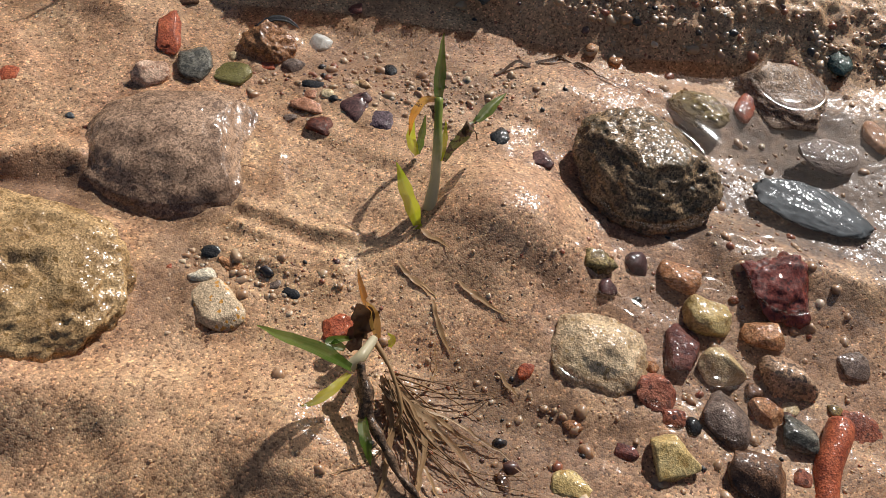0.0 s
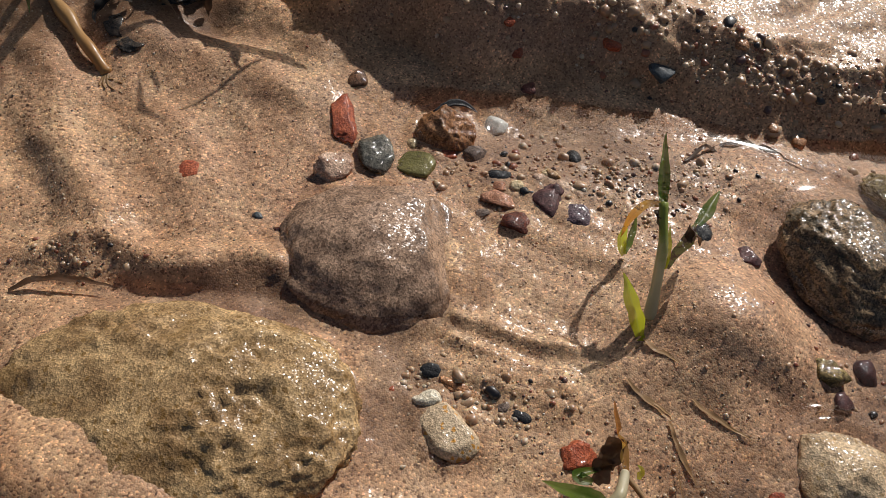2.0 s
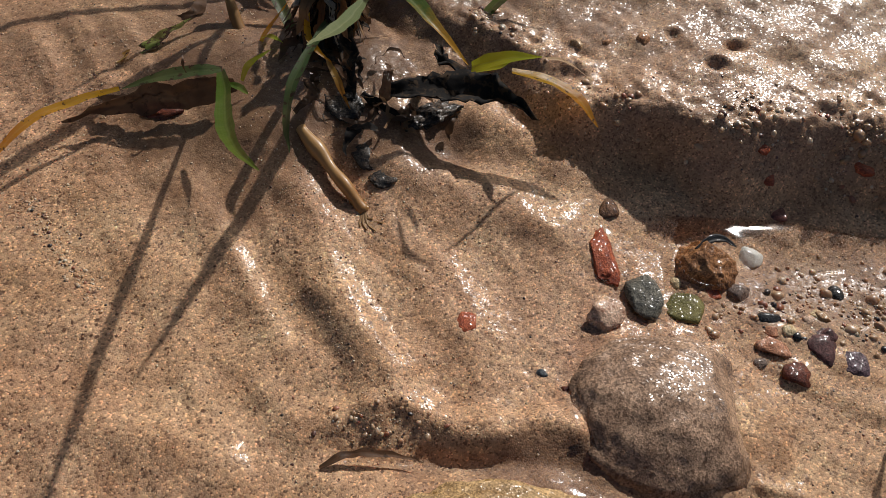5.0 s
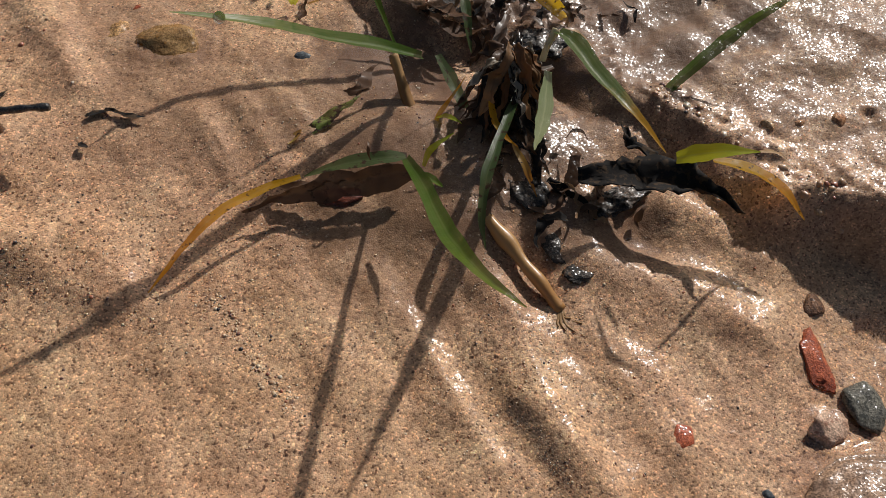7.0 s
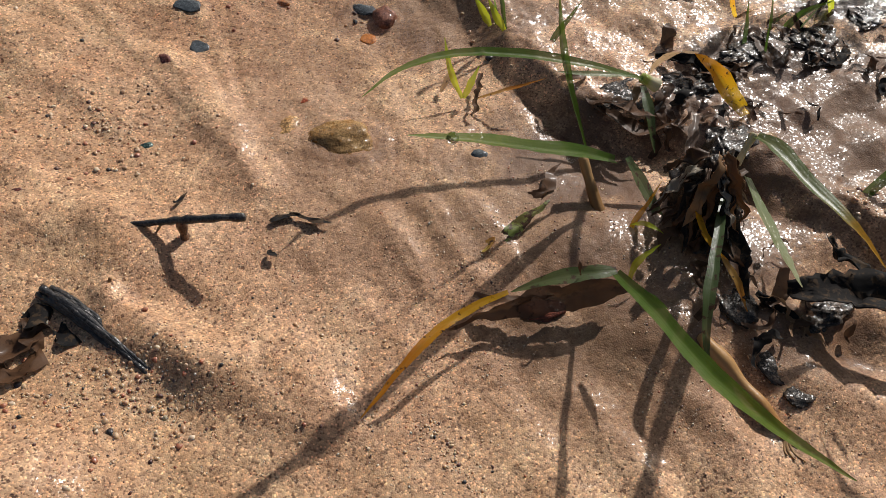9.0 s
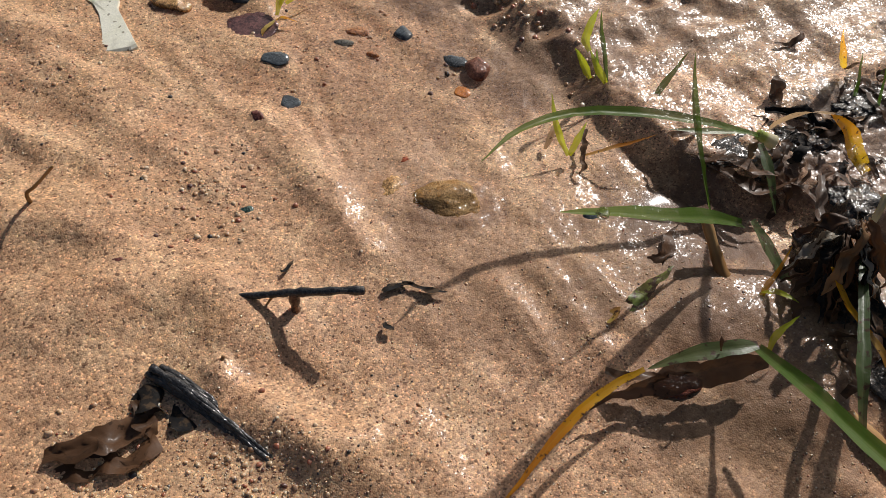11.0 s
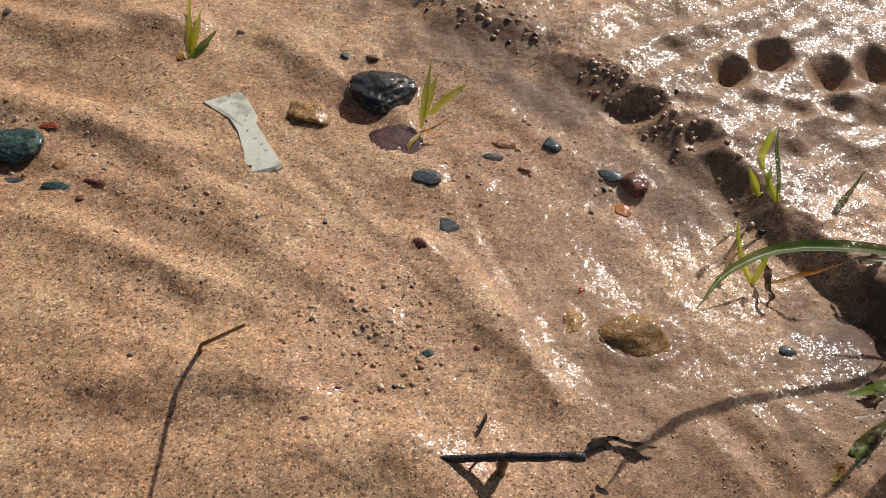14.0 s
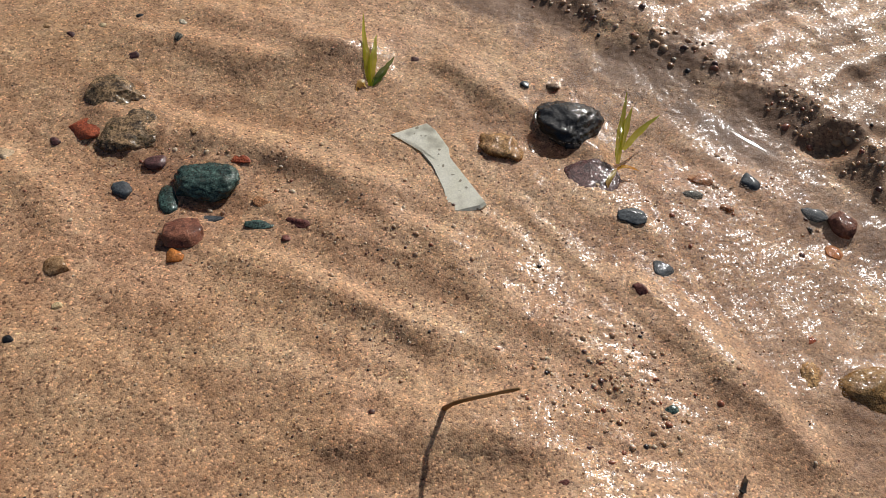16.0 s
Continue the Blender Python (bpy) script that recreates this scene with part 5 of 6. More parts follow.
def tube(pts, r0, r1, sides=10, lump=0.12):
    """A tapering stalk or root: verts, faces and uv."""
    count_of_blades[0] += 1
    n = 24
    c = spline(pts, n)
    tan = np.gradient(c, axis=0)
    tan /= np.linalg.norm(tan, axis=1)[:, None] + 1e-9
    side = np.cross(tan, (0.13, -0.5, 0.85))
    side /= np.linalg.norm(side, axis=1)[:, None] + 1e-9
    up = np.cross(side, tan)
    a = np.linspace(0, 2 * np.pi, sides, endpoint=False)
    v = np.linspace(0, 1, n)
    rad = r0 + (r1 - r0) * v
    ring = np.cos(a)[None, :, None] * side[:, None] + np.sin(a)[None, :, None] * up[:, None]
    p = c[:, None] + ring * rad[:, None, None]
    p = p + ring * (lump * rad[:, None] * waves3(p.reshape(-1, 3), max(6 * r0, 0.004), 700 + count_of_blades[0]).reshape(n, sides))[:, :, None]
    i = np.arange(n * sides).reshape(n, sides)
    f = np.stack([i[:-1], np.roll(i[:-1], -1, 1), np.roll(i[1:], -1, 1), i[1:]], -1).reshape(-1, 4)
    verts = np.vstack([p.reshape(-1, 3), c[:1] - tan[:1] * r0 * 0.3, c[-1:] + tan[-1:] * r1 * 0.3])
    k = n * sides
    caps = [[k, i[0, (j + 1) % sides], i[0, j], k] for j in range(sides)] + [[k + 1, i[-1, j], i[-1, (j + 1) % sides], k + 1] for j in range(sides)]
    tris = [[q[0], q[1], q[2]] for q in caps]
    quads = np.vstack([f[:, :3], f[:, [0, 2, 3]], tris])
    uu = np.vstack([np.stack(np.meshgrid(v, a / 6.283, indexing="ij")[::-1], -1).reshape(-1, 2), [[0.5, 0], [0.5, 1]]])
    return verts, quads, uu


def part(name, shape, material, parent, label=""):
    verts, faces, uu = shape
    ob = new(name, mesh_of(name, verts - np.array(parent.location), faces, material, uv=uu))
    ob.parent = parent
    return tagged(ob, label)


def thing(name, shape, material, label, category, group=""):
    verts, faces, uu = shape
    at = verts.mean(0)
    at[2] = verts[:, 2].min()
    ob = new(name, mesh_of(name, verts - at, faces, material, uv=uu))
    ob.location = at
    return tagged(ob, label, category, group)


def plant(x, y, label):
    return tagged(empty("grass_plant", (x, y, float(sand_at(x, y)))), label, "grass plant")


def blade(parent, pts, width, material, facing=(0.05, 0.04, 1.0)):
    crumple = {"leaf_dead": 0.0009, "leaf_black": 0.0013, "leaf_spotted": 0.0005}.get(material, 0.00012)
    if material.startswith("stem"):
        return part("stem", tube(pts, width * 0.5, width * 0.36), LEAF[material], parent)
    if material.startswith("root"):
        return part("root", tube(pts, width * 0.5, width * 0.3, lump=0.3), LEAF[material], parent)
    return part("blade", ribbon(pts, width, crumple, 0.45 if "green" in material or "turning" in material else 0.7 if material == "leaf_black" else 0.22, 0.0004 if material == "leaf_black" else 0.0, facing), LEAF[material], parent)


A = plant(0.2077, 0.3710, "young grass shoot with a pale stem and yellowing blades")
B = plant(0.1910, 0.3130, "uprooted grass shoot with green blades and bare roots")
C = plant(-0.0070, 0.5400, "sprawling grass tussock with green, yellow and blackened blades")
D = plant(-0.0790, 0.6200, "small green sprout with a dry leaf at the bank")
E = plant(-0.0700, 0.6580, "small spotted green sprout on the wet bank")
F = plant(-0.0480, 0.6500, "single thin green blade on the wet bank")
G = plant(-0.3310, 0.7080, "small grass sprout with a brown tip")
H = plant(-0.2330, 0.6700, "small bright green sprout standing in shallow water")
I = plant(-0.0780, 0.7000, "small green sprout on the bank")
J = plant(0.0450, 0.6400, "tuft of mixed green and yellow grass on the bank")
blade(A, [(0.2089, 0.3716, 0.0060), (0.2099, 0.3791, 0.0140), (0.2097, 0.3868, 0.0250), (0.2091, 0.3980, 0.0330)], 0.004, "stem_pale")
blade(A, [(0.2090, 0.3964, 0.0320), (0.2088, 0.4055, 0.0370), (0.2094, 0.4181, 0.0440)], 0.00374, "leaf_green")
blade(A, [(0.2113, 0.3816, 0.0200), (0.2120, 0.3879, 0.0240), (0.2118, 0.3930, 0.0280)], 0.00204, "leaf_lime")
blade(A, [(0.2120, 0.3829, 0.0190), (0.2161, 0.3880, 0.0230), (0.2197, 0.3923, 0.0250), (0.2233, 0.3982, 0.0250)], 0.00408, "leaf_spotted")
blade(A, [(0.2228, 0.3969, 0.0250), (0.2275, 0.4032, 0.0250), (0.2336, 0.4128, 0.0240)], 0.00408, "leaf_green")
blade(A, [(0.2092, 0.3932, 0.0310), (0.2079, 0.3969, 0.0300), (0.2104, 0.3900, 0.0270)], 0.0052, "leaf_dead")
blade(A, [(0.2177, 0.3901, 0.0250), (0.2203, 0.3914, 0.0280), (0.2231, 0.3908, 0.0220)], 0.0066, "leaf_dead")
blade(A, [(0.2081, 0.3974, 0.0330), (0.2040, 0.3990, 0.0300), (0.2009, 0.3984, 0.0220), (0.2002, 0.3978, 0.0140)], 0.0028, "leaf_orange", (0.0, -0.75, 0.6))
blade(A, [(0.2038, 0.3971, 0.0050), (0.2011, 0.3975, 0.0130), (0.2016, 0.4008, 0.0200)], 0.0034, "leaf_lime", (0.0, -0.75, 0.6))
blade(A, [(0.2041, 0.3977, 0.0050), (0.2046, 0.4000, 0.0120), (0.2057, 0.4047, 0.0180)], 0.00272, "leaf_green")
blade(A, [(0.2055, 0.3645, 0.0050), (0.2027, 0.3683, 0.0120), (0.1993, 0.3726, 0.0180), (0.1964, 0.3769, 0.0230)], 0.0048, "leaf_lime", (0.1, -0.75, 0.55))
blade(A, [(0.2046, 0.3608, 0.0030), (0.2055, 0.3627, 0.0050), (0.2065, 0.3650, 0.0060)], 0.00272, "leaf_lime")
blade(B, [(0.1881, 0.3050, 0.0140), (0.1808, 0.3039, 0.0240), (0.1721, 0.3025, 0.0330), (0.1633, 0.3023, 0.0390)], 0.00476, "leaf_green")
blade(B, [(0.1876, 0.3032, 0.0140), (0.1838, 0.2968, 0.0170), (0.1795, 0.2927, 0.0170), (0.1752, 0.2921, 0.0140)], 0.0034, "leaf_lime")
blade(B, [(0.1921, 0.2935, 0.0080), (0.1939, 0.2859, 0.0080), (0.1957, 0.2802, 0.0040)], 0.0034, "leaf_green")
blade(B, [(0.1948, 0.3187, 0.0080), (0.1929, 0.3239, 0.0140), (0.1902, 0.3248, 0.0200), (0.1877, 0.3307, 0.0270)], 0.00408, "leaf_orange")
blade(B, [(0.1900, 0.3194, 0.0060), (0.1893, 0.3232, 0.0130), (0.1893, 0.3250, 0.0180)], 0.00612, "leaf_dead")
blade(B, [(0.1861, 0.3158, 0.0050), (0.1899, 0.3212, 0.0080), (0.1936, 0.3265, 0.0130)], 0.00544, "leaf_dead")
blade(B, [(0.1874, 0.3064, 0.0120), (0.1907, 0.3098, 0.0130), (0.1938, 0.3175, 0.0100)], 0.004, "stem_white")
blade(B, [(0.1853, 0.3155, 0.0060), (0.1809, 0.3172, 0.0070), (0.1900, 0.3204, 0.0050)], 0.0034, "leaf_green")
blade(B, [(0.1988, 0.3172, 0.0060), (0.1993, 0.3190, 0.0080), (0.1976, 0.3197, 0.0100)], 0.00204, "leaf_lime")
part("root", tube([(0.1902, 0.3070, 0.0130), (0.1931, 0.3001, 0.0110), (0.1921, 0.2926, 0.0080)], 0.0016, 0.0011, 12, 0.6), STONE["mud_brown"], B, "mud-caked brown root")
blade(C, [(-0.0396, 0.5624, 0.0240), (-0.0551, 0.5564, 0.0330), (-0.0746, 0.5424, 0.0480), (-0.0898, 0.5303, 0.0620), (-0.1040, 0.5227, 0.0700), (-0.1172, 0.5165, 0.0760)], 0.0068, "leaf_green")
blade(C, [(-0.0409, 0.5464, 0.0060), (-0.0458, 0.5558, 0.0120), (-0.0510, 0.5658, 0.0200)], 0.005, "stem_brown")
blade(C, [(-0.0499, 0.5671, 0.0220), (-0.0570, 0.5712, 0.0380), (-0.0638, 0.5769, 0.0540), (-0.0683, 0.5839, 0.0680), (-0.0706, 0.5875, 0.0780)], 0.0034, "leaf_green")
blade(C, [(-0.0250, 0.6083, 0.0240), (-0.0490, 0.6022, 0.0340), (-0.0766, 0.6002, 0.0380), (-0.1030, 0.5946, 0.0400), (-0.1232, 0.5822, 0.0410), (-0.1361, 0.5668, 0.0400)], 0.00476, "leaf_green")
blade(C, [(-0.0285, 0.6099, 0.0240), (-0.0455, 0.6066, 0.0260), (-0.0615, 0.6057, 0.0260)], 0.00272, "leaf_pale")
blade(C, [(-0.0181, 0.6096, 0.0200), (-0.0250, 0.6094, 0.0240)], 0.006, "stem_pale")
blade(C, [(-0.0249, 0.6052, 0.0230), (-0.0224, 0.5919, 0.0200), (-0.0197, 0.5791, 0.0120)], 0.00408, "leaf_dark")
blade(C, [(0.0122, 0.5721, 0.0340), (0.0173, 0.5637, 0.0370), (0.0250, 0.5454, 0.0390), (0.0363, 0.5270, 0.0400), (0.0503, 0.5174, 0.0300)], 0.00884, "leaf_turning")
blade(C, [(0.0528, 0.5561, 0.0140), (0.0721, 0.5699, 0.0300), (0.0880, 0.5804, 0.0400), (0.1084, 0.5914, 0.0500)], 0.0051, "leaf_green", (-0.1, -0.45, 0.85))
blade(C, [(0.0116, 0.5727, 0.0340), (0.0089, 0.5681, 0.0300), (0.0077, 0.5656, 0.0240)], 0.0032, "stem_white")
blade(C, [(0.0095, 0.5579, 0.0260), (0.0047, 0.5243, 0.0420), (0.0002, 0.5002, 0.0560), (-0.0045, 0.4787, 0.0700)], 0.00544, "leaf_pale", (-0.1, -0.45, 0.85))
blade(C, [(-0.0011, 0.5481, 0.0280), (-0.0076, 0.5252, 0.0300), (-0.0137, 0.5021, 0.0300), (-0.0151, 0.4875, 0.0240), (-0.0128, 0.4780, 0.0180)], 0.00408, "leaf_dark")
blade(C, [(-0.0132, 0.5430, 0.0280), (-0.0118, 0.5290, 0.0280), (-0.0065, 0.5229, 0.0250), (-0.0018, 0.5213, 0.0220)], 0.00272, "leaf_yellow")
blade(C, [(-0.0037, 0.5229, 0.0220), (0.0012, 0.5134, 0.0200), (0.0065, 0.5066, 0.0120)], 0.00272, "leaf_orange")
blade(C, [(0.0218, 0.6024, 0.0140), (0.0083, 0.5968, 0.0300), (-0.0068, 0.5882, 0.0500), (-0.0181, 0.5841, 0.0600)], 0.0072, "leaf_yellow", (-0.3, -0.5, 0.6))
blade(C, [(-0.0170, 0.5843, 0.0600), (-0.0219, 0.5897, 0.0550), (-0.0238, 0.6010, 0.0400), (-0.0230, 0.6091, 0.0260)], 0.0034, "leaf_tan")
blade(C, [(0.0127, 0.5728, 0.0340), (0.0198, 0.5741, 0.0330), (0.0304, 0.5721, 0.0240)], 0.00204, "leaf_tan")
blade(C, [(-0.0421, 0.5129, 0.0220), (-0.0511, 0.5110, 0.0220), (-0.0648, 0.5085, 0.0200), (-0.0783, 0.5037, 0.0170)], 0.0058, "leaf_dark")
blade(C, [(-0.0375, 0.5105, 0.0170), (-0.0500, 0.5075, 0.0150), (-0.0640, 0.5042, 0.0135), (-0.0800, 0.4988, 0.0125), (-0.0985, 0.4905, 0.0105)], 0.0105, "leaf_dead", (0.15, -0.9, 0.28))
blade(C, [(-0.0793, 0.5036, 0.0170), (-0.0932, 0.4936, 0.0190), (-0.1052, 0.4814, 0.0200), (-0.1151, 0.4700, 0.0140), (-0.1257, 0.4580, 0.0040)], 0.0032, "leaf_yellow", (0.0, -0.75, 0.6))
blade(C, [(-0.0425, 0.5119, 0.0220), (-0.0360, 0.4898, 0.0360), (-0.0285, 0.4590, 0.0540), (-0.0200, 0.4356, 0.0700), (-0.0097, 0.4181, 0.0820)], 0.0058, "leaf_green", (-0.1, -0.45, 0.85))
blade(C, [(-0.0385, 0.5039, 0.0240), (-0.0332, 0.4994, 0.0270), (-0.0288, 0.4935, 0.0300)], 0.0034, "leaf_green")
blade(C, [(-0.0339, 0.5342, 0.0080), (-0.0318, 0.5407, 0.0130), (-0.0275, 0.5468, 0.0180), (-0.0220, 0.5555, 0.0220)], 0.00204, "leaf_yellow")
blade(C, [(-0.0324, 0.5409, 0.0130), (-0.0282, 0.5386, 0.0170), (-0.0228, 0.5339, 0.0180)], 0.00272, "leaf_lime")
blade(C, [(-0.0358, 0.5145, 0.0150), (-0.0333, 0.5195, 0.0190), (-0.0254, 0.5258, 0.0220)], 0.00238, "leaf_lime")
blade(C, [(-0.0335, 0.5680, 0.0200), (-0.0259, 0.5579, 0.0140), (-0.0166, 0.5394, 0.0080)], 0.00544, "leaf_dark")
blade(C, [(-0.0858, 0.5293, 0.0060), (-0.0778, 0.5360, 0.0090), (-0.0634, 0.5494, 0.0120)], 0.00544, "leaf_spotted")
blade(C, [(-0.0895, 0.5275, 0.0060), (-0.0859, 0.5291, 0.0080), (-0.0829, 0.5319, 0.0100)], 0.00476, "leaf_straw")
blade(C, [(0.0215, 0.5145, 0.0150), (0.0401, 0.5146, 0.0190), (0.0587, 0.5111, 0.0230), (0.0781, 0.4979, 0.0250)], 0.01428, "leaf_black")
blade(C, [(0.0506, 0.5082, 0.0380), (0.0555, 0.5071, 0.0420), (0.0637, 0.5044, 0.0480), (0.0741, 0.5023, 0.0510)], 0.0074, "leaf_lime", (0.1, -0.1, 1.0))
blade(C, [(0.0525, 0.5082, 0.0360), (0.0604, 0.5072, 0.0400), (0.0642, 0.5065, 0.0440)], 0.00272, "leaf_lime")
blade(C, [(0.0667, 0.5153, 0.0310), (0.0812, 0.5138, 0.0290), (0.0928, 0.5083, 0.0260), (0.1008, 0.4983, 0.0220)], 0.0074, "leaf_yellow")
blade(C, [(0.0755, 0.5054, 0.0480), (0.0847, 0.5111, 0.0420), (0.0991, 0.5165, 0.0280)], 0.0017, "leaf_tan")
blade(D, [(-0.0974, 0.6063, 0.0060), (-0.1016, 0.6100, 0.0120), (-0.1047, 0.6145, 0.0180), (-0.1074, 0.6200, 0.0260)], 0.00272, "leaf_lime", (0.0, -0.75, 0.6))
blade(D, [(-0.0969, 0.6063, 0.0060), (-0.0946, 0.6101, 0.0110), (-0.0918, 0.6147, 0.0170)], 0.00272, "leaf_lime", (0.0, -0.75, 0.6))
blade(D, [(-0.1067, 0.6096, 0.0050), (-0.1041, 0.6161, 0.0080), (-0.1021, 0.6220, 0.0100)], 0.00272, "leaf_tan")
blade(D, [(-0.0910, 0.6061, 0.0070), (-0.0822, 0.6071, 0.0110), (-0.0742, 0.6082, 0.0140), (-0.0632, 0.6114, 0.0170)], 0.00204, "leaf_orange")
blade(E, [(-0.0807, 0.6449, 0.0120), (-0.0848, 0.6473, 0.0170), (-0.0895, 0.6510, 0.0240)], 0.0034, "leaf_lime", (0.0, -0.75, 0.6))
blade(E, [(-0.0899, 0.6500, 0.0240), (-0.0926, 0.6519, 0.0290), (-0.0912, 0.6554, 0.0350), (-0.0888, 0.6577, 0.0400)], 0.00374, "leaf_lime", (0.0, -0.75, 0.6))
blade(E, [(-0.0801, 0.6457, 0.0120), (-0.0828, 0.6500, 0.0210), (-0.0862, 0.6555, 0.0310), (-0.0874, 0.6592, 0.0380)], 0.00204, "leaf_green")
blade(F, [(-0.0629, 0.6347, 0.0100), (-0.0570, 0.6424, 0.0170), (-0.0480, 0.6529, 0.0260)], 0.00272, "leaf_green")
blade(G, [(-0.3337, 0.7158, 0.0030), (-0.3367, 0.7293, 0.0080), (-0.3405, 0.7528, 0.0140)], 0.00272, "leaf_lime", (0.0, -0.75, 0.6))
blade(G, [(-0.3337, 0.7158, 0.0030), (-0.3335, 0.7271, 0.0070), (-0.3333, 0.7413, 0.0110)], 0.0034, "leaf_lime", (0.0, -0.75, 0.6))
blade(G, [(-0.3329, 0.7159, 0.0030), (-0.3293, 0.7224, 0.0050), (-0.3243, 0.7312, 0.0080)], 0.0034, "leaf_green")
blade(G, [(-0.3344, 0.7157, 0.0020), (-0.3375, 0.7167, 0.0040), (-0.3394, 0.7113, 0.0020)], 0.0034, "leaf_straw")
blade(H, [(-0.2272, 0.6801, 0.0040), (-0.2267, 0.6909, 0.0100), (-0.2249, 0.7060, 0.0210)], 0.002992, "leaf_lime", (0.0, -0.75, 0.6))
blade(H, [(-0.2265, 0.6849, 0.0060), (-0.2245, 0.6936, 0.0110), (-0.2215, 0.7032, 0.0160)], 0.002992, "leaf_lime", (0.0, -0.75, 0.6))
blade(H, [(-0.2243, 0.6879, 0.0050), (-0.2173, 0.6970, 0.0070), (-0.2067, 0.7087, 0.0080)], 0.002992, "leaf_lime", (0.0, -0.75, 0.6))
blade(H, [(-0.2274, 0.6778, 0.0030), (-0.2241, 0.6779, 0.0050), (-0.2178, 0.6783, 0.0030)], 0.00204, "leaf_yellow")
blade(H, [(-0.2279, 0.6777, 0.0030), (-0.2314, 0.6708, 0.0030), (-0.2319, 0.6669, 0.0020)], 0.00204, "leaf_straw")
blade(I, [(-0.0867, 0.6494, 0.0100), (-0.0908, 0.6515, 0.0160), (-0.0959, 0.6514, 0.0240)], 0.0034, "leaf_lime", (0.0, -0.75, 0.6))
blade(I, [(-0.0847, 0.6497, 0.0100), (-0.0853, 0.6511, 0.0170), (-0.0872, 0.6509, 0.0260)], 0.00272, "leaf_green")
blade(J, [(0.0259, 0.6411, 0.0100), (0.0242, 0.6457, 0.0220), (0.0215, 0.6507, 0.0360)], 0.00408, "leaf_green")
blade(J, [(0.0225, 0.6594, 0.0200), (0.0181, 0.6565, 0.0280), (0.0105, 0.6537, 0.0440)], 0.00476, "leaf_yellow")
blade(J, [(0.0350, 0.6371, 0.0080), (0.0326, 0.6422, 0.0260), (0.0291, 0.6490, 0.0440)], 0.00408, "leaf_green")
blade(J, [(0.0455, 0.6582, 0.0140), (0.0508, 0.6581, 0.0260), (0.0613, 0.6567, 0.0360)], 0.00408, "leaf_green")
blade(J, [(0.0536, 0.6594, 0.0140), (0.0558, 0.6593, 0.0240), (0.0581, 0.6588, 0.0340)], 0.0034, "leaf_pale")
blade(J, [(0.0696, 0.6680, 0.0120), (0.0670, 0.6689, 0.0240), (0.0596, 0.6628, 0.0400)], 0.00408, "leaf_lime")
blade(J, [(0.0761, 0.6730, 0.0120), (0.0849, 0.6686, 0.0140), (0.1009, 0.6725, 0.0100)], 0.00408, "leaf_tan")
blade(J, [(0.0358, 0.6696, 0.0100), (0.0370, 0.6593, 0.0160), (0.0459, 0.6593, 0.0260)], 0.0034, "leaf_dark")
blade(J, [(0.0375, 0.6068, 0.0100), (0.0436, 0.6070, 0.0130), (0.0554, 0.6145, 0.0120)], 0.00476, "leaf_dark")
blade(C, [(-0.0066, 0.5869, 0.0272), (-0.0109, 0.5662, 0.0272), (-0.0054, 0.5539, 0.0208), (0.0042, 0.5507, 0.0144)], 0.004488, "leaf_dead")
blade(C, [(-0.0079, 0.5520, 0.0260), (0.0007, 0.5382, 0.0220), (0.0070, 0.5195, 0.0160), (0.0028, 0.5069, 0.0080)], 0.00612, "leaf_black")
blade(C, [(0.0127, 0.5659, 0.0208), (0.0014, 0.5573, 0.0240), (-0.0043, 0.5584, 0.0224), (-0.0109, 0.5533, 0.0128)], 0.00374, "leaf_dead")
blade(C, [(-0.0101, 0.5245, 0.0140), (-0.0031, 0.5111, 0.0120), (-0.0013, 0.4926, 0.0070)], 0.00476, "leaf_dead")
blade(C, [(0.0102, 0.5136, 0.0140), (0.0217, 0.5063, 0.0080), (0.0230, 0.4895, 0.0040)], 0.00612, "leaf_black")
blade(C, [(-0.0070, 0.5452, 0.0160), (-0.0005, 0.5301, 0.0200), (0.0104, 0.5162, 0.0140)], 0.00408, "leaf_dead")
blade(C, [(-0.0466, 0.6146, 0.0096), (-0.0357, 0.5971, 0.0128), (-0.0223, 0.5907, 0.0128), (-0.0096, 0.5927, 0.0176)], 0.005236, "leaf_dead")
blade(C, [(-0.0456, 0.6099, 0.0100), (-0.0349, 0.5991, 0.0180), (-0.0218, 0.5898, 0.0220)], 0.00816, "leaf_dead")
blade(C, [(-0.0720, 0.5560, 0.0050), (-0.0655, 0.5571, 0.0080), (-0.0569, 0.5720, 0.0080)], 0.00476, "leaf_dead")
blade(C, [(-0.0903, 0.5062, 0.0100), (-0.0781, 0.5036, 0.0120), (-0.0624, 0.5060, 0.0160)], 0.00476, "leaf_dead")
blade(C, [(-0.0551, 0.5098, 0.0220), (-0.0545, 0.5113, 0.0250), (-0.0560, 0.5142, 0.0260)], 0.00136, "leaf_dead")
blade(C, [(0.0392, 0.5386, 0.0200), (0.0419, 0.5281, 0.0200), (0.0510, 0.5235, 0.0220)], 0.00612, "leaf_black")
blade(C, [(-0.0903, 0.6205, 0.0080), (-0.0914, 0.6024, 0.0080), (-0.0931, 0.5950, 0.0050)], 0.0034, "leaf_dead")
blade(J, [(-0.0151, 0.6324, 0.0160), (-0.0013, 0.6284, 0.0180), (0.0183, 0.6227, 0.0160), (0.0283, 0.6144, 0.0120)], 0.005236, "leaf_black")
blade(J, [(-0.0101, 0.6338, 0.0128), (0.0061, 0.6327, 0.0144), (0.0279, 0.6288, 0.0128), (0.0397, 0.6218, 0.0096)], 0.005236, "leaf_dead")
blade(J, [(0.0108, 0.6170, 0.0112), (0.0226, 0.6038, 0.0112), (0.0177, 0.5813, 0.0128)], 0.005236, "leaf_dead")
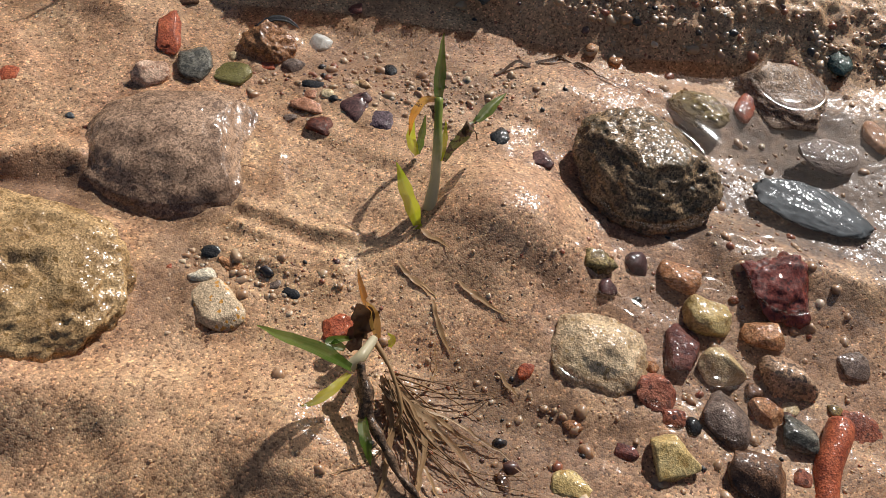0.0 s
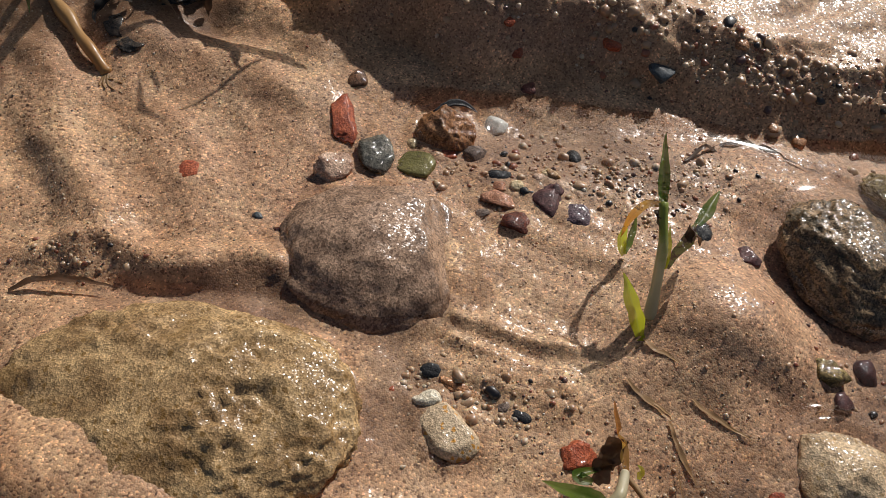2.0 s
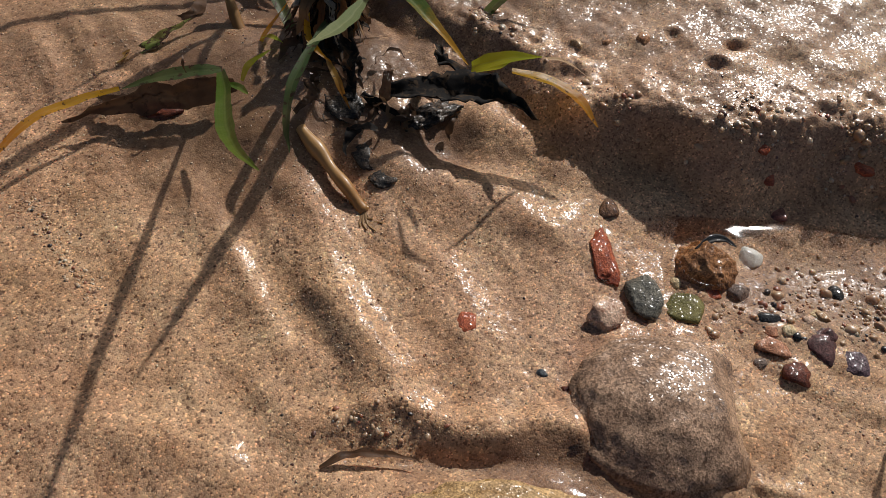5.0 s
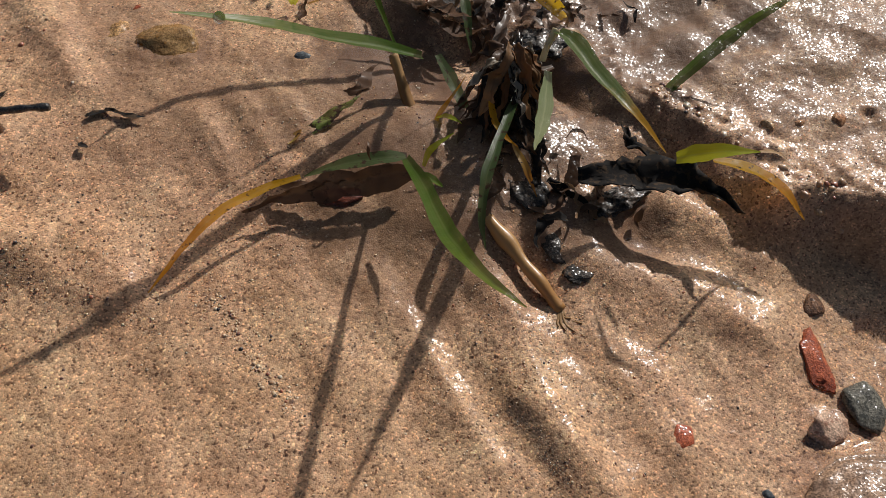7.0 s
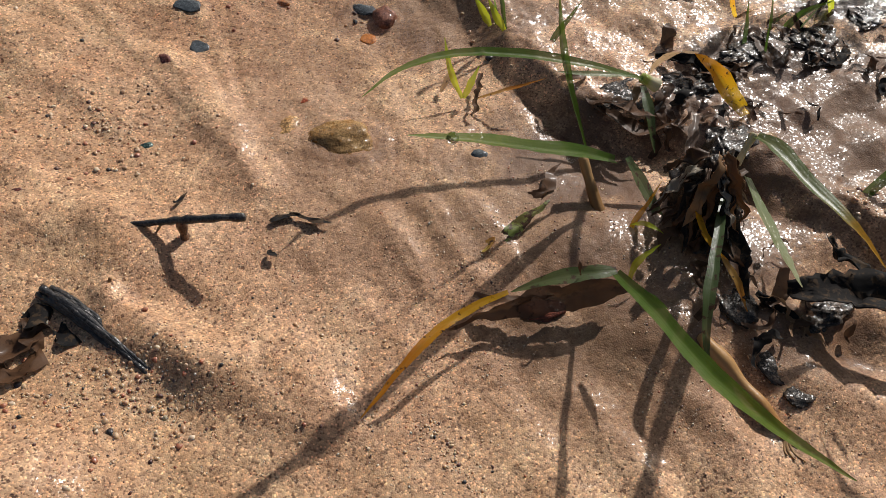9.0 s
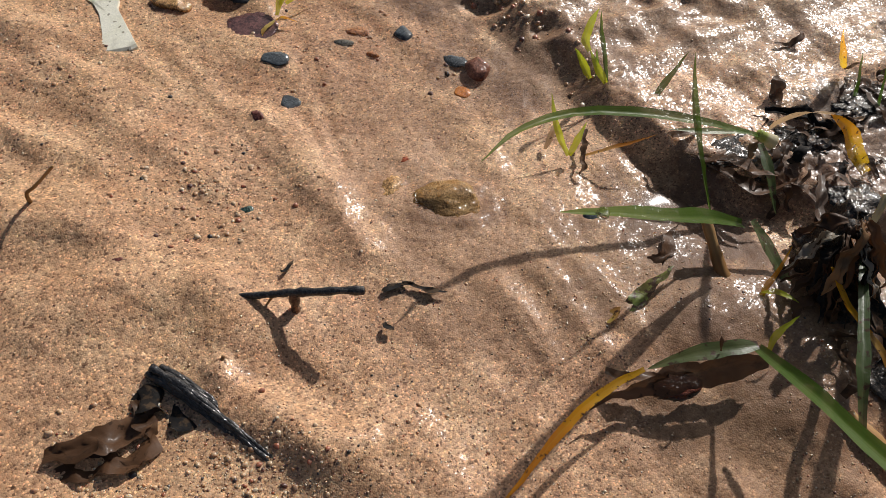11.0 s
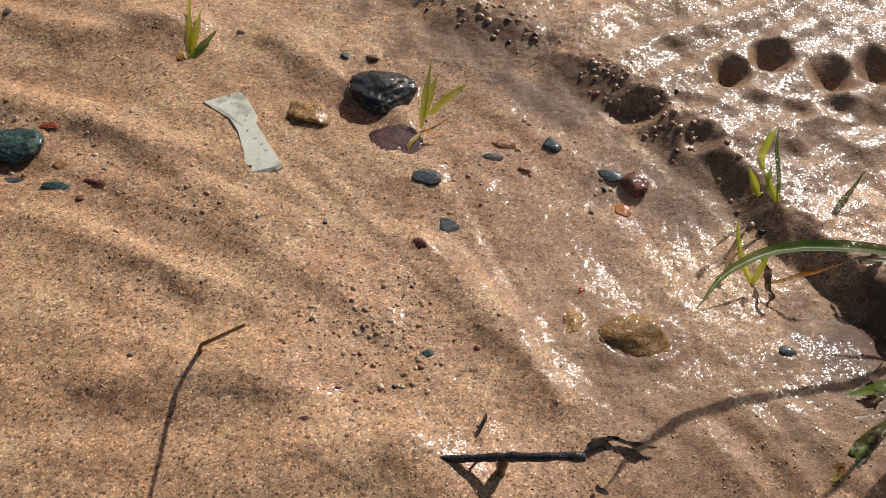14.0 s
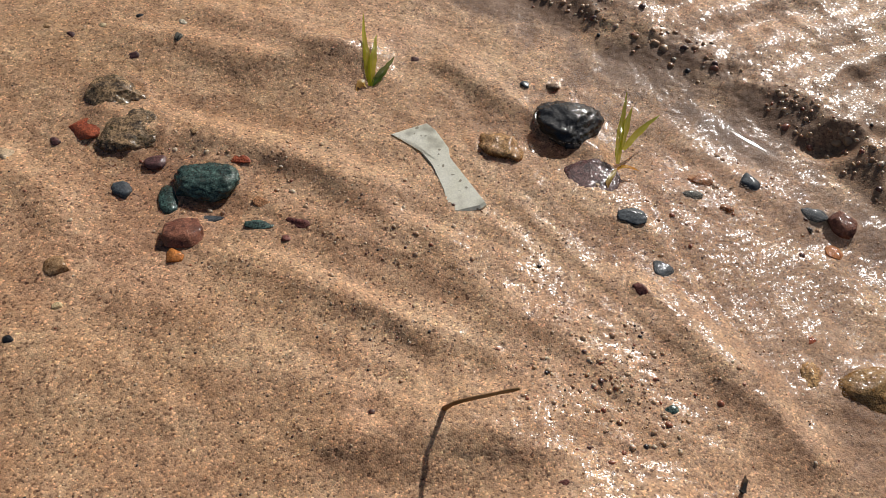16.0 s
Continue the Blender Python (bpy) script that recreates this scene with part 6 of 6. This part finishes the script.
blade(J, [(0.0506, 0.6659, 0.0180), (0.0533, 0.6493, 0.0160), (0.0501, 0.6334, 0.0100)], 0.004488, "leaf_black")
blade(J, [(0.0568, 0.6681, 0.0144), (0.0616, 0.6534, 0.0128), (0.0597, 0.6383, 0.0080)], 0.004488, "leaf_dead")
blade(J, [(0.0297, 0.6512, 0.0180), (0.0362, 0.6350, 0.0200), (0.0516, 0.6365, 0.0140)], 0.0068, "leaf_dead")
blade(J, [(0.0607, 0.6512, 0.0120), (0.0742, 0.6418, 0.0120), (0.0930, 0.6503, 0.0100)], 0.004488, "leaf_black")
blade(J, [(0.0660, 0.6516, 0.0096), (0.0820, 0.6447, 0.0096), (0.1034, 0.6555, 0.0080)], 0.004488, "leaf_dead")
blade(J, [(0.0749, 0.6760, 0.0160), (0.0849, 0.6615, 0.0160), (0.0966, 0.6601, 0.0120)], 0.0068, "leaf_dead")
blade(J, [(-0.0128, 0.6193, 0.0120), (-0.0106, 0.6007, 0.0140), (-0.0030, 0.5857, 0.0140)], 0.0068, "leaf_dead")



# ---- small things on the sand ----
def prism(outline, z, thick, tilt=(0.0, 0.0)):
    """A flat sherd with a rounded rim from its outline."""
    p = np.array(outline)
    mid = p.mean(0)
    rings, n = [], len(p)
    for grow, h in ((0.90, 0.0), (1.0, 0.25), (1.0, 0.75), (0.955, 1.0)):
        q = mid + (p - mid) * grow
        rings.append(np.c_[q, z + thick * h + (q - mid) @ np.array(tilt)])
    verts = np.vstack(rings + [[[*mid, z]], [[*mid, z + thick]]])
    faces = []
    for k in range(3):
        for i in range(n):
            j = (i + 1) % n
            faces += [[k * n + i, k * n + j, (k + 1) * n + j], [k * n + i, (k + 1) * n + j, (k + 1) * n + i]]
    for i in range(n):
        j = (i + 1) % n
        faces += [[4 * n, j, i], [4 * n + 1, 3 * n + i, 3 * n + j]]
    return verts, np.array(faces), np.zeros((len(verts), 2))


def ground_pts(pts, lift):
    return [(x, y, float(sand_at(x, y)) + lift) for x, y, *_ in pts]


sherd = thing("porcelain_sherd", prism([(-0.3229, 0.6873), (-0.3080, 0.6947), (-0.3040, 0.6907), (-0.2980, 0.6803), (-0.2973, 0.6748), (-0.2823, 0.6507), (-0.2843, 0.6486), (-0.2964, 0.6444), (-0.2992, 0.6565), (-0.3044, 0.6699), (-0.3124, 0.6821)], 0.0008, 0.0034, (0.08, 0.03)), STONE["porcelain"], "broken cream white porcelain sherd lying in sand", "sherd")
for poly in sherd.data.polygons:
    poly.use_smooth = False

twig = tagged(empty("twig", (-0.1950, 0.5235, 0.0040)), "short black broken twig propped above the sand", "twig")
part("stick", tube([(-0.2170, 0.5254, 0.0062), (-0.2066, 0.5247, 0.0102), (-0.1922, 0.5235, 0.0158), (-0.1718, 0.5217, 0.0224)], 0.0010, 0.0015, 10, 0.25), STONE["charcoal"], twig)
part("stub", tube([(-0.1950, 0.5235, 0.0145), (-0.1946, 0.5231, 0.0095), (-0.1945, 0.5230, 0.0035)], 0.0013, 0.0021, 9, 0.5), STONE["brown_dark"], twig, "rusty brown stub")
part("rootlet", tube([(-0.2028, 0.5238, 0.0112), (-0.2062, 0.5215, 0.0060), (-0.2099, 0.5183, 0.0040)], 0.0004, 0.0003, 6), LEAF["straw_wet"], twig)

bark = tagged(empty("bark_piece", (-0.2152, 0.4843, 0.0020)), "black charred bark splinter lying on wet sand", "bark")
for k in range(9):
    r = np.random.RandomState(300 + k)
    s, h, e = (k - 4) * 0.00066, r.uniform(-0.0006, 0.0008), r.uniform(-0.004, 0.004)
    line = [(a + 0.56 * s + e * 0.8 * f, b + 0.83 * s - e * 0.55 * f, c + h - abs(k - 4) * 0.0004) for f, (a, b, c) in zip((1, 0, 0, 1), ((-0.2353, 0.4952, 0.0070), (-0.2243, 0.4888, 0.0080), (-0.2082, 0.4786, 0.0070), (-0.1943, 0.4696, 0.0040)))]
    part("splinter", tube(line, r.uniform(0.0009, 0.0015), r.uniform(0.0004, 0.0010), 7, 0.22), STONE["charcoal"], bark)
part("core", tube([(-0.2348, 0.4950, 0.0030), (-0.2234, 0.4889, 0.0040), (-0.2090, 0.4796, 0.0040), (-0.1975, 0.4718, 0.0020)], 0.0030, 0.0022, 10, 0.2), STONE["charcoal"], bark)

small = tagged(empty("twig", (-0.2170, 0.4920, 0.0030)), "thin forked brown twig beside the bark splinter", "twig")
part("stem", tube([(-0.217, 0.492, 0.004), (-0.216, 0.498, 0.006), (-0.215, 0.501, 0.009)], 0.0004, 0.0007, 7, 0.2), LEAF["root_brown"], small)
part("side_shoot", tube([(-0.216, 0.499, 0.007), (-0.212, 0.495, 0.005), (-0.206, 0.491, 0.004)], 0.0003, 0.0002, 6), LEAF["root_brown"], small)

litter = tagged(empty("leaf_litter", (-0.2442, 0.4713, 0.0020)), "crumpled dark wet leaf litter on gravel", "leaf litter")
part("dead_leaf", ribbon([(-0.2624, 0.4647, 0.0040), (-0.2492, 0.4687, 0.0060), (-0.2384, 0.4737, 0.0060), (-0.2294, 0.4840, 0.0040)], 0.010, 0.0012), LEAF["leaf_dead"], litter)
part("dead_leaf", ribbon([(-0.2574, 0.4597, 0.0030), (-0.2443, 0.4638, 0.0050), (-0.2334, 0.4672, 0.0040), (-0.2334, 0.4779, 0.0030)], 0.009, 0.0012), LEAF["leaf_dead"], litter)
part("dead_leaf", ribbon([(-0.2408, 0.4851, 0.0040), (-0.2342, 0.4762, 0.0060), (-0.2317, 0.4723, 0.0030)], 0.004, 0.0008), LEAF["leaf_dead"], litter)
part("dead_leaf", ribbon([(-0.2410, 0.4829, 0.0040), (-0.2332, 0.4852, 0.0050), (-0.2204, 0.4770, 0.0030)], 0.008, 0.0014), LEAF["leaf_black"], litter)

thing("bent_stalk", tube([(-0.2970, 0.5598, 0.0030), (-0.2943, 0.5560, 0.0150), (-0.2893, 0.5550, 0.0210), (-0.2769, 0.5501, 0.0380)], 0.0009, 0.0005, 8), LEAF["stem_brown"], "thin dry bent stalk standing in the sand", "stalk")
thing("dead_leaf", ribbon(ground_pts([(0.2333, 0.4443, 0.0040), (0.2454, 0.4538, 0.0040), (0.2596, 0.4595, 0.0040), (0.2733, 0.4542, 0.0040), (0.2878, 0.4478, 0.0040)], 0.0010), 0.0022, 0.0010), LEAF["leaf_dead"], "narrow black dead leaf lying at the bank foot", "dead leaf")
thing("dead_leaf", ribbon([(0.0090, 0.3675, 0.0040), (0.0158, 0.3711, 0.0050), (0.0230, 0.3728, 0.0050), (0.0314, 0.3728, 0.0040), (0.0411, 0.3711, 0.0030)], 0.0026, 0.0004), LEAF["leaf_dead"], "thin dark dead leaf floating beside the flat rock", "dead leaf")
thing("mussel_shell", ribbon([(0.1375, 0.4556, 0.0070), (0.1441, 0.4604, 0.0080), (0.1499, 0.4615, 0.0070), (0.1541, 0.4597, 0.0050)], 0.0032, 0.0003, 0.6, 0.0007), STONE["black"], "broken black mussel shell behind a stone", "shell")
stalk = tagged(empty("hollow_stalk", (0.0039, 0.4814, 0.0030)), "brown wet hollow reed stalk with a frayed end", "stalk")
part("tube", tube([(-0.0112, 0.4963, 0.0110), (-0.0024, 0.4854, 0.0090), (0.0080, 0.4728, 0.0070), (0.0155, 0.4646, 0.0040)], 0.0027, 0.0023, 16, 0.22), LEAF["reed"], stalk)
for k, (px, py) in enumerate(((0.0199, 0.4555), (0.0167, 0.4559), (0.0143, 0.4572), (0.0223, 0.4589), (0.0186, 0.4607))):
    part("fibre", tube([(0.0152, 0.4654, 0.0040), ((px + 0.0135) / 2, (py + 0.4625) / 2, 0.004), (px, py, float(sand_at(px, py)) + 0.0004)], 0.0010, 0.0002, 6), LEAF["straw_wet"], stalk)
thing("root_piece", tube([(0.3404, 0.3042, -0.0000), (0.3361, 0.2965, 0.0010), (0.3324, 0.2891, 0.0010), (0.3289, 0.2772, 0.0000)], 0.0036, 0.0042, 14, 0.15), STONE["brick"], "brick red piece of root lying in shallow water", "root")
thing("stick", tube([(0.003, 0.335, 0.004), (0.009, 0.333, 0.007), (0.014, 0.331, 0.008), (0.015, 0.328, 0.007), (0.019, 0.323, 0.006), (0.022, 0.319, 0.004)], 0.0011, 0.0019, 10, 0.45), STONE["charcoal"], "crooked black wet stick beside the flat rock", "stick")
for pts in ([(0.1998, 0.3497, 0.0030), (0.2056, 0.3428, 0.0040), (0.2113, 0.3379, 0.0030)], [(0.2113, 0.3368, 0.0040), (0.2142, 0.3276, 0.0040), (0.2184, 0.3184, 0.0030)], [(0.2194, 0.3441, 0.0040), (0.2276, 0.3376, 0.0050), (0.2367, 0.3322, 0.0040)], [(0.2321, 0.3146, 0.0030), (0.2354, 0.3100, 0.0040), (0.2394, 0.3064, 0.0020)], [(0.2061, 0.3638, 0.0060), (0.2104, 0.3591, 0.0070), (0.2168, 0.3538, 0.0060)], [(0.2006, 0.3483, 0.0040), (0.2067, 0.3430, 0.0050), (0.2138, 0.3380, 0.0040)]):
    thing("straw", ribbon(ground_pts(pts, 0.0005), 0.0017, 0.0003), LEAF["straw_wet"], "short flat wet brown straw on the sand", "straw", "straws round the grass shoots")
for k in range(34):
    r = np.random.RandomState(40 + k)
    a0 = radians(-75 + 80 * r.rand())
    far = 0.012 + 0.042 * r.rand() ** 0.8
    x0, y0 = 0.196 + 0.006 * r.rand(), 0.309 - 0.010 * r.rand()
    bend = r.uniform(-1.3, 1.3)
    pts = [(x0 + far * s * math.cos(a0 + bend * s), y0 + far * s * math.sin(a0 + bend * s)) for s in (0, 0.35, 0.7, 1.0)]
    pts = [(x, y, float(sand_at(x, y)) + h) for (x, y), h in zip(pts, (0.006, 0.0035, 0.0016, 0.0006))]
    if k % 3 == 0:
        part("root_blade", ribbon(pts, 0.0008 + 0.0012 * r.rand(), 0.0004), LEAF["straw_wet" if k % 2 else "leaf_tan"], B)
    else:
        part("root", tube(pts, 0.00018 + 0.0003 * r.rand() ** 2, 0.00010, 6), LEAF["root_brown" if k % 2 else "straw_wet"], B)
part("root", tube([(0.1914, 0.3015, 0.0080), (0.1964, 0.2899, 0.0070), (0.2027, 0.2794, 0.0050), (0.2103, 0.2710, 0.0030)], 0.0015, 0.0008, 10, 0.6), STONE["mud_brown"], B, "mud-caked brown root")
part("root", tube([(0.1935, 0.3180, 0.0090), (0.1991, 0.3083, 0.0100), (0.2032, 0.2974, 0.0070), (0.2020, 0.2925, 0.0040)], 0.0009, 0.0005, 7, 0.2), LEAF["straw_wet"], B)
for pts in ([(-0.1664, 0.5332, 0.0030), (-0.1611, 0.5367, 0.0060), (-0.1541, 0.5358, 0.0040)], [(-0.1598, 0.5370, 0.0040), (-0.1522, 0.5351, 0.0040), (-0.1434, 0.5350, 0.0030)], [(-0.1647, 0.5208, 0.0030), (-0.1620, 0.5170, 0.0030)], [(-0.2027, 0.5378, 0.0030), (-0.2010, 0.5390, 0.0050), (-0.1987, 0.5435, 0.0040)]):
    thing("leaf_scrap", ribbon(ground_pts(pts, 0.0014), 0.0028, 0.0007), LEAF["leaf_black"], "small black scrap of dead leaf on sand", "leaf scrap", "leaf scraps on the sand")
drop_v, drop_f = ball(4)
drop = new("water_drop", mesh_of("water_drop", drop_v * (0.0019, 0.0020, 0.0020), drop_f, glass_material()))
drop.location = (-0.1039, 0.5217, 0.0710)
tagged(drop, "clear water drop hanging on a grass blade", "water drop")

# black mud and clods between the tussock and the bank
for x, y, a, b, c in ((0.004, 0.512, 0.010, 0.012, 0.004), (0.013, 0.490, 0.005, 0.010, 0.003), (-0.004, 0.555, 0.010, 0.022, 0.010), (0.022, 0.478, 0.006, 0.005, 0.003),
                      (-0.030, 0.610, 0.020, 0.008, 0.005), (0.000, 0.618, 0.018, 0.010, 0.006), (0.030, 0.640, 0.020, 0.012, 0.006), (0.062, 0.648, 0.018, 0.012, 0.007),
                      (0.085, 0.665, 0.014, 0.010, 0.006), (0.012, 0.585, 0.012, 0.010, 0.008), (0.036, 0.512, 0.016, 0.007, 0.006), (0.000, 0.535, 0.012, 0.010, 0.007)):
    stone("clod", x, y, float(sand_at(x, y)) - 0.0005, a, b, c * 0.42, 20 + 400 * x, "mud_black", 0.2, "glistening clod of black mud with rotted leaves", pits=0.0007)

# rotted strips in the tussock's foot and the muck behind it
def rot(parent, count, x, y, rx, ry, seed, lift):
    r = np.random.RandomState(seed)
    for _ in range(count):
        px, py, a, far = r.normal(x, rx), r.normal(y, ry), r.uniform(0, 6.28), r.uniform(0.008, 0.022)
        pts = []
        for s in (-0.5, -0.15, 0.2, 0.5):
            qx, qy = px + far * s * math.cos(a + s), py + far * s * math.sin(a + s)
            pts.append((qx, qy, float(sand_at(qx, qy)) + 0.0006 + lift * r.rand() * (1 - abs(s))))
        part("dead_leaf", ribbon(pts, r.uniform(0.0012, 0.0045), 0.0009), LEAF[("leaf_dead", "leaf_black", "leaf_dead", "leaf_dead", "root_brown")[int(r.rand() ** 1.5 * 5)]], parent)


rot(C, 20, 0.000, 0.550, 0.009, 0.026, 61, 0.008)
rot(C, 9, 0.030, 0.505, 0.016, 0.008, 62, 0.008)
rot(C, 12, -0.016, 0.606, 0.016, 0.008, 63, 0.006)


def drape(parent, count, seed):
    """Limp strips of rotten leaf that hang from the top of the root clod down its sides."""
    r = np.random.RandomState(seed)
    for k in range(count):
        a, high, spin = r.uniform(-3.3, 0.2), r.uniform(0.022, 0.043), r.uniform(-0.5, 0.5)
        pts = []
        for s in (0.15, 0.4, 0.65, 0.85, 0.9 + 0.25 * r.rand()):
            qx, qy = -0.007 + 0.0165 * s * math.cos(a + spin * s), 0.555 + 0.026 * s * math.sin(a + spin * s)
            g = float(sand_at(qx, qy))
            pts.append((qx, qy, max(high * (1 - 0.8 * max(s - 0.3, 0) ** 1.4) + 0.001 * r.normal(), g + 0.0008)))
        kind = ("leaf_black", "leaf_black", "leaf_dead", "leaf_dead", "root_brown", "leaf_rust", "leaf_grey")[int(r.rand() ** 1.2 * 7)]
        part("dead_leaf", ribbon(pts, r.uniform(0.0016, 0.0056), 0.0009, 0.5, 0.0003, (math.cos(a) + r.normal(0, 0.3), math.sin(a) + r.normal(0, 0.3), 0.5)), LEAF[kind], parent)


stone("clod", -0.007, 0.555, 0.012, 0.0115, 0.0200, 0.0280, 12, "mud_black", 0.16, "tall black root clod of the grass tussock", pits=0.0009)
drape(C, 34, 71)
rot(J, 28, 0.058, 0.650, 0.022, 0.014, 64, 0.006)
rot(J, 12, 0.020, 0.620, 0.018, 0.010, 65, 0.008)

# ---- loose grains and gravel ----
def scatter(name, label, spots, size, seed, keep=None):
    """Grains, 20 faces each, pressed a little into the sand."""
    r = np.random.RandomState(seed)
    v, f = ball(2 if size[1] > 0.0012 else 1)
    at = []
    for x, y, rx, ry, n in spots:
        at.append(np.c_[r.normal(x, rx, n), r.normal(y, ry, n)])
    at = np.vstack(at)
    if keep is not None:
        at = at[keep(at[:, 0], at[:, 1], r)]
    n = len(at)
    s = size[0] + (size[1] - size[0]) * r.rand(n) ** 3
    q = r.normal(size=(n, 3, 3))
    q, _ = np.linalg.qr(q)
    dims = s[:, None] * r.uniform(0.7, 1.25, (n, 3))
    p = np.einsum("nij,nvj->nvi", q, v[None] * dims[:, None] * r.uniform(0.78, 1.15, (n, len(v), 1))) * (1, 1, 0.8)
    p = p + np.c_[at, sand_at(at[:, 0], at[:, 1]) - 0.12 * s][:, None]
    faces = (f[None] + (np.arange(n) * len(v))[:, None, None]).reshape(-1, 3)
    ob = new(name, mesh_of(name, p.reshape(-1, 3), faces, GRAIN))
    return tagged(ob, label, "grains", kind="stuff")


def patchy(x, y, r):
    return (x > -0.55) & (x < 0.44) & (y > 0.25) & (y < 0.88) & (r.rand(len(x)) < np.clip(0.5 + 0.9 * fbm2(x, y, 0.05, 91, 3), 0.05, 1))


scatter("coarse_sand", "loose coarse sand grains, dark, red and pale", [(-0.35, 0.63, 0.10, 0.09, 13000), (-0.12, 0.53, 0.11, 0.09, 13000), (0.10, 0.44, 0.11, 0.08, 13000), (0.28, 0.38, 0.09, 0.07, 9000)], (0.00018, 0.0006), 1, patchy)
scatter("fine_gravel", "patches of fine mixed gravel on wet sand", [
    (0.195, 0.437, 0.030, 0.010, 420), (0.230, 0.425, 0.020, 0.012, 200), (-0.235, 0.572, 0.018, 0.014, 300), (-0.200, 0.455, 0.016, 0.010, 260), (-0.235, 0.460, 0.016, 0.010, 200),
    (0.300, 0.325, 0.035, 0.025, 300), (0.135, 0.345, 0.010, 0.008, 80), (0.030, 0.383, 0.012, 0.003, 60), (0.160, 0.340, 0.018, 0.006, 120), (0.340, 0.400, 0.030, 0.030, 200),
    (-0.175, 0.665, 0.030, 0.016, 160), (-0.39, 0.66, 0.03, 0.02, 120), (0.225, 0.290, 0.025, 0.02, 160), (-0.30, 0.62, 0.03, 0.03, 90)], (0.0003, 0.0013), 2)
scatter("dark_gravel", "thin trail of dark and red grains across the sand", [(-0.105 + 0.036 * k / 30, 0.460 - 0.043 * k / 30, 0.0024, 0.0022, 6) for k in range(31)] + [(-0.155, 0.475, 0.020, 0.010, 90), (-0.190, 0.466, 0.010, 0.008, 170), (-0.125, 0.455, 0.02, 0.012, 40)], (0.0003, 0.0010), 5)
bx = np.random.RandomState(7).uniform(-0.36, 0.42, 150)
scatter("bank_gravel", "coarse grains and gravel on the crumbling bank edge", [(x, float(np.interp(x, BANK_X, BANK_Y)) + 0.024, 0.006, 0.007, 13) for x in bx], (0.0003, 0.0020), 3, lambda x, y, r: (x > 0.05) | (x < -0.085))
gx2 = np.random.RandomState(8).uniform(0.20, 0.43, 60)
scatter("bank_pebbles", "amber and brown gravel covering the bank's worn edge", [(x, float(np.interp(x, BANK_X, BANK_Y)) + 0.022, 0.007, 0.008, 6) for x in gx2], (0.0005, 0.0032), 9)
scatter("pool_gravel", "small mixed gravel on the bed of the shallow pools", [(0.335, 0.405, 0.032, 0.028, 150), (0.300, 0.312, 0.036, 0.026, 150), (0.192, 0.436, 0.026, 0.010, 90), (0.150, 0.440, 0.016, 0.010, 40), (0.150, 0.342, 0.014, 0.006, 40), (0.225, 0.292, 0.024, 0.016, 60)], (0.0005, 0.0026), 12)
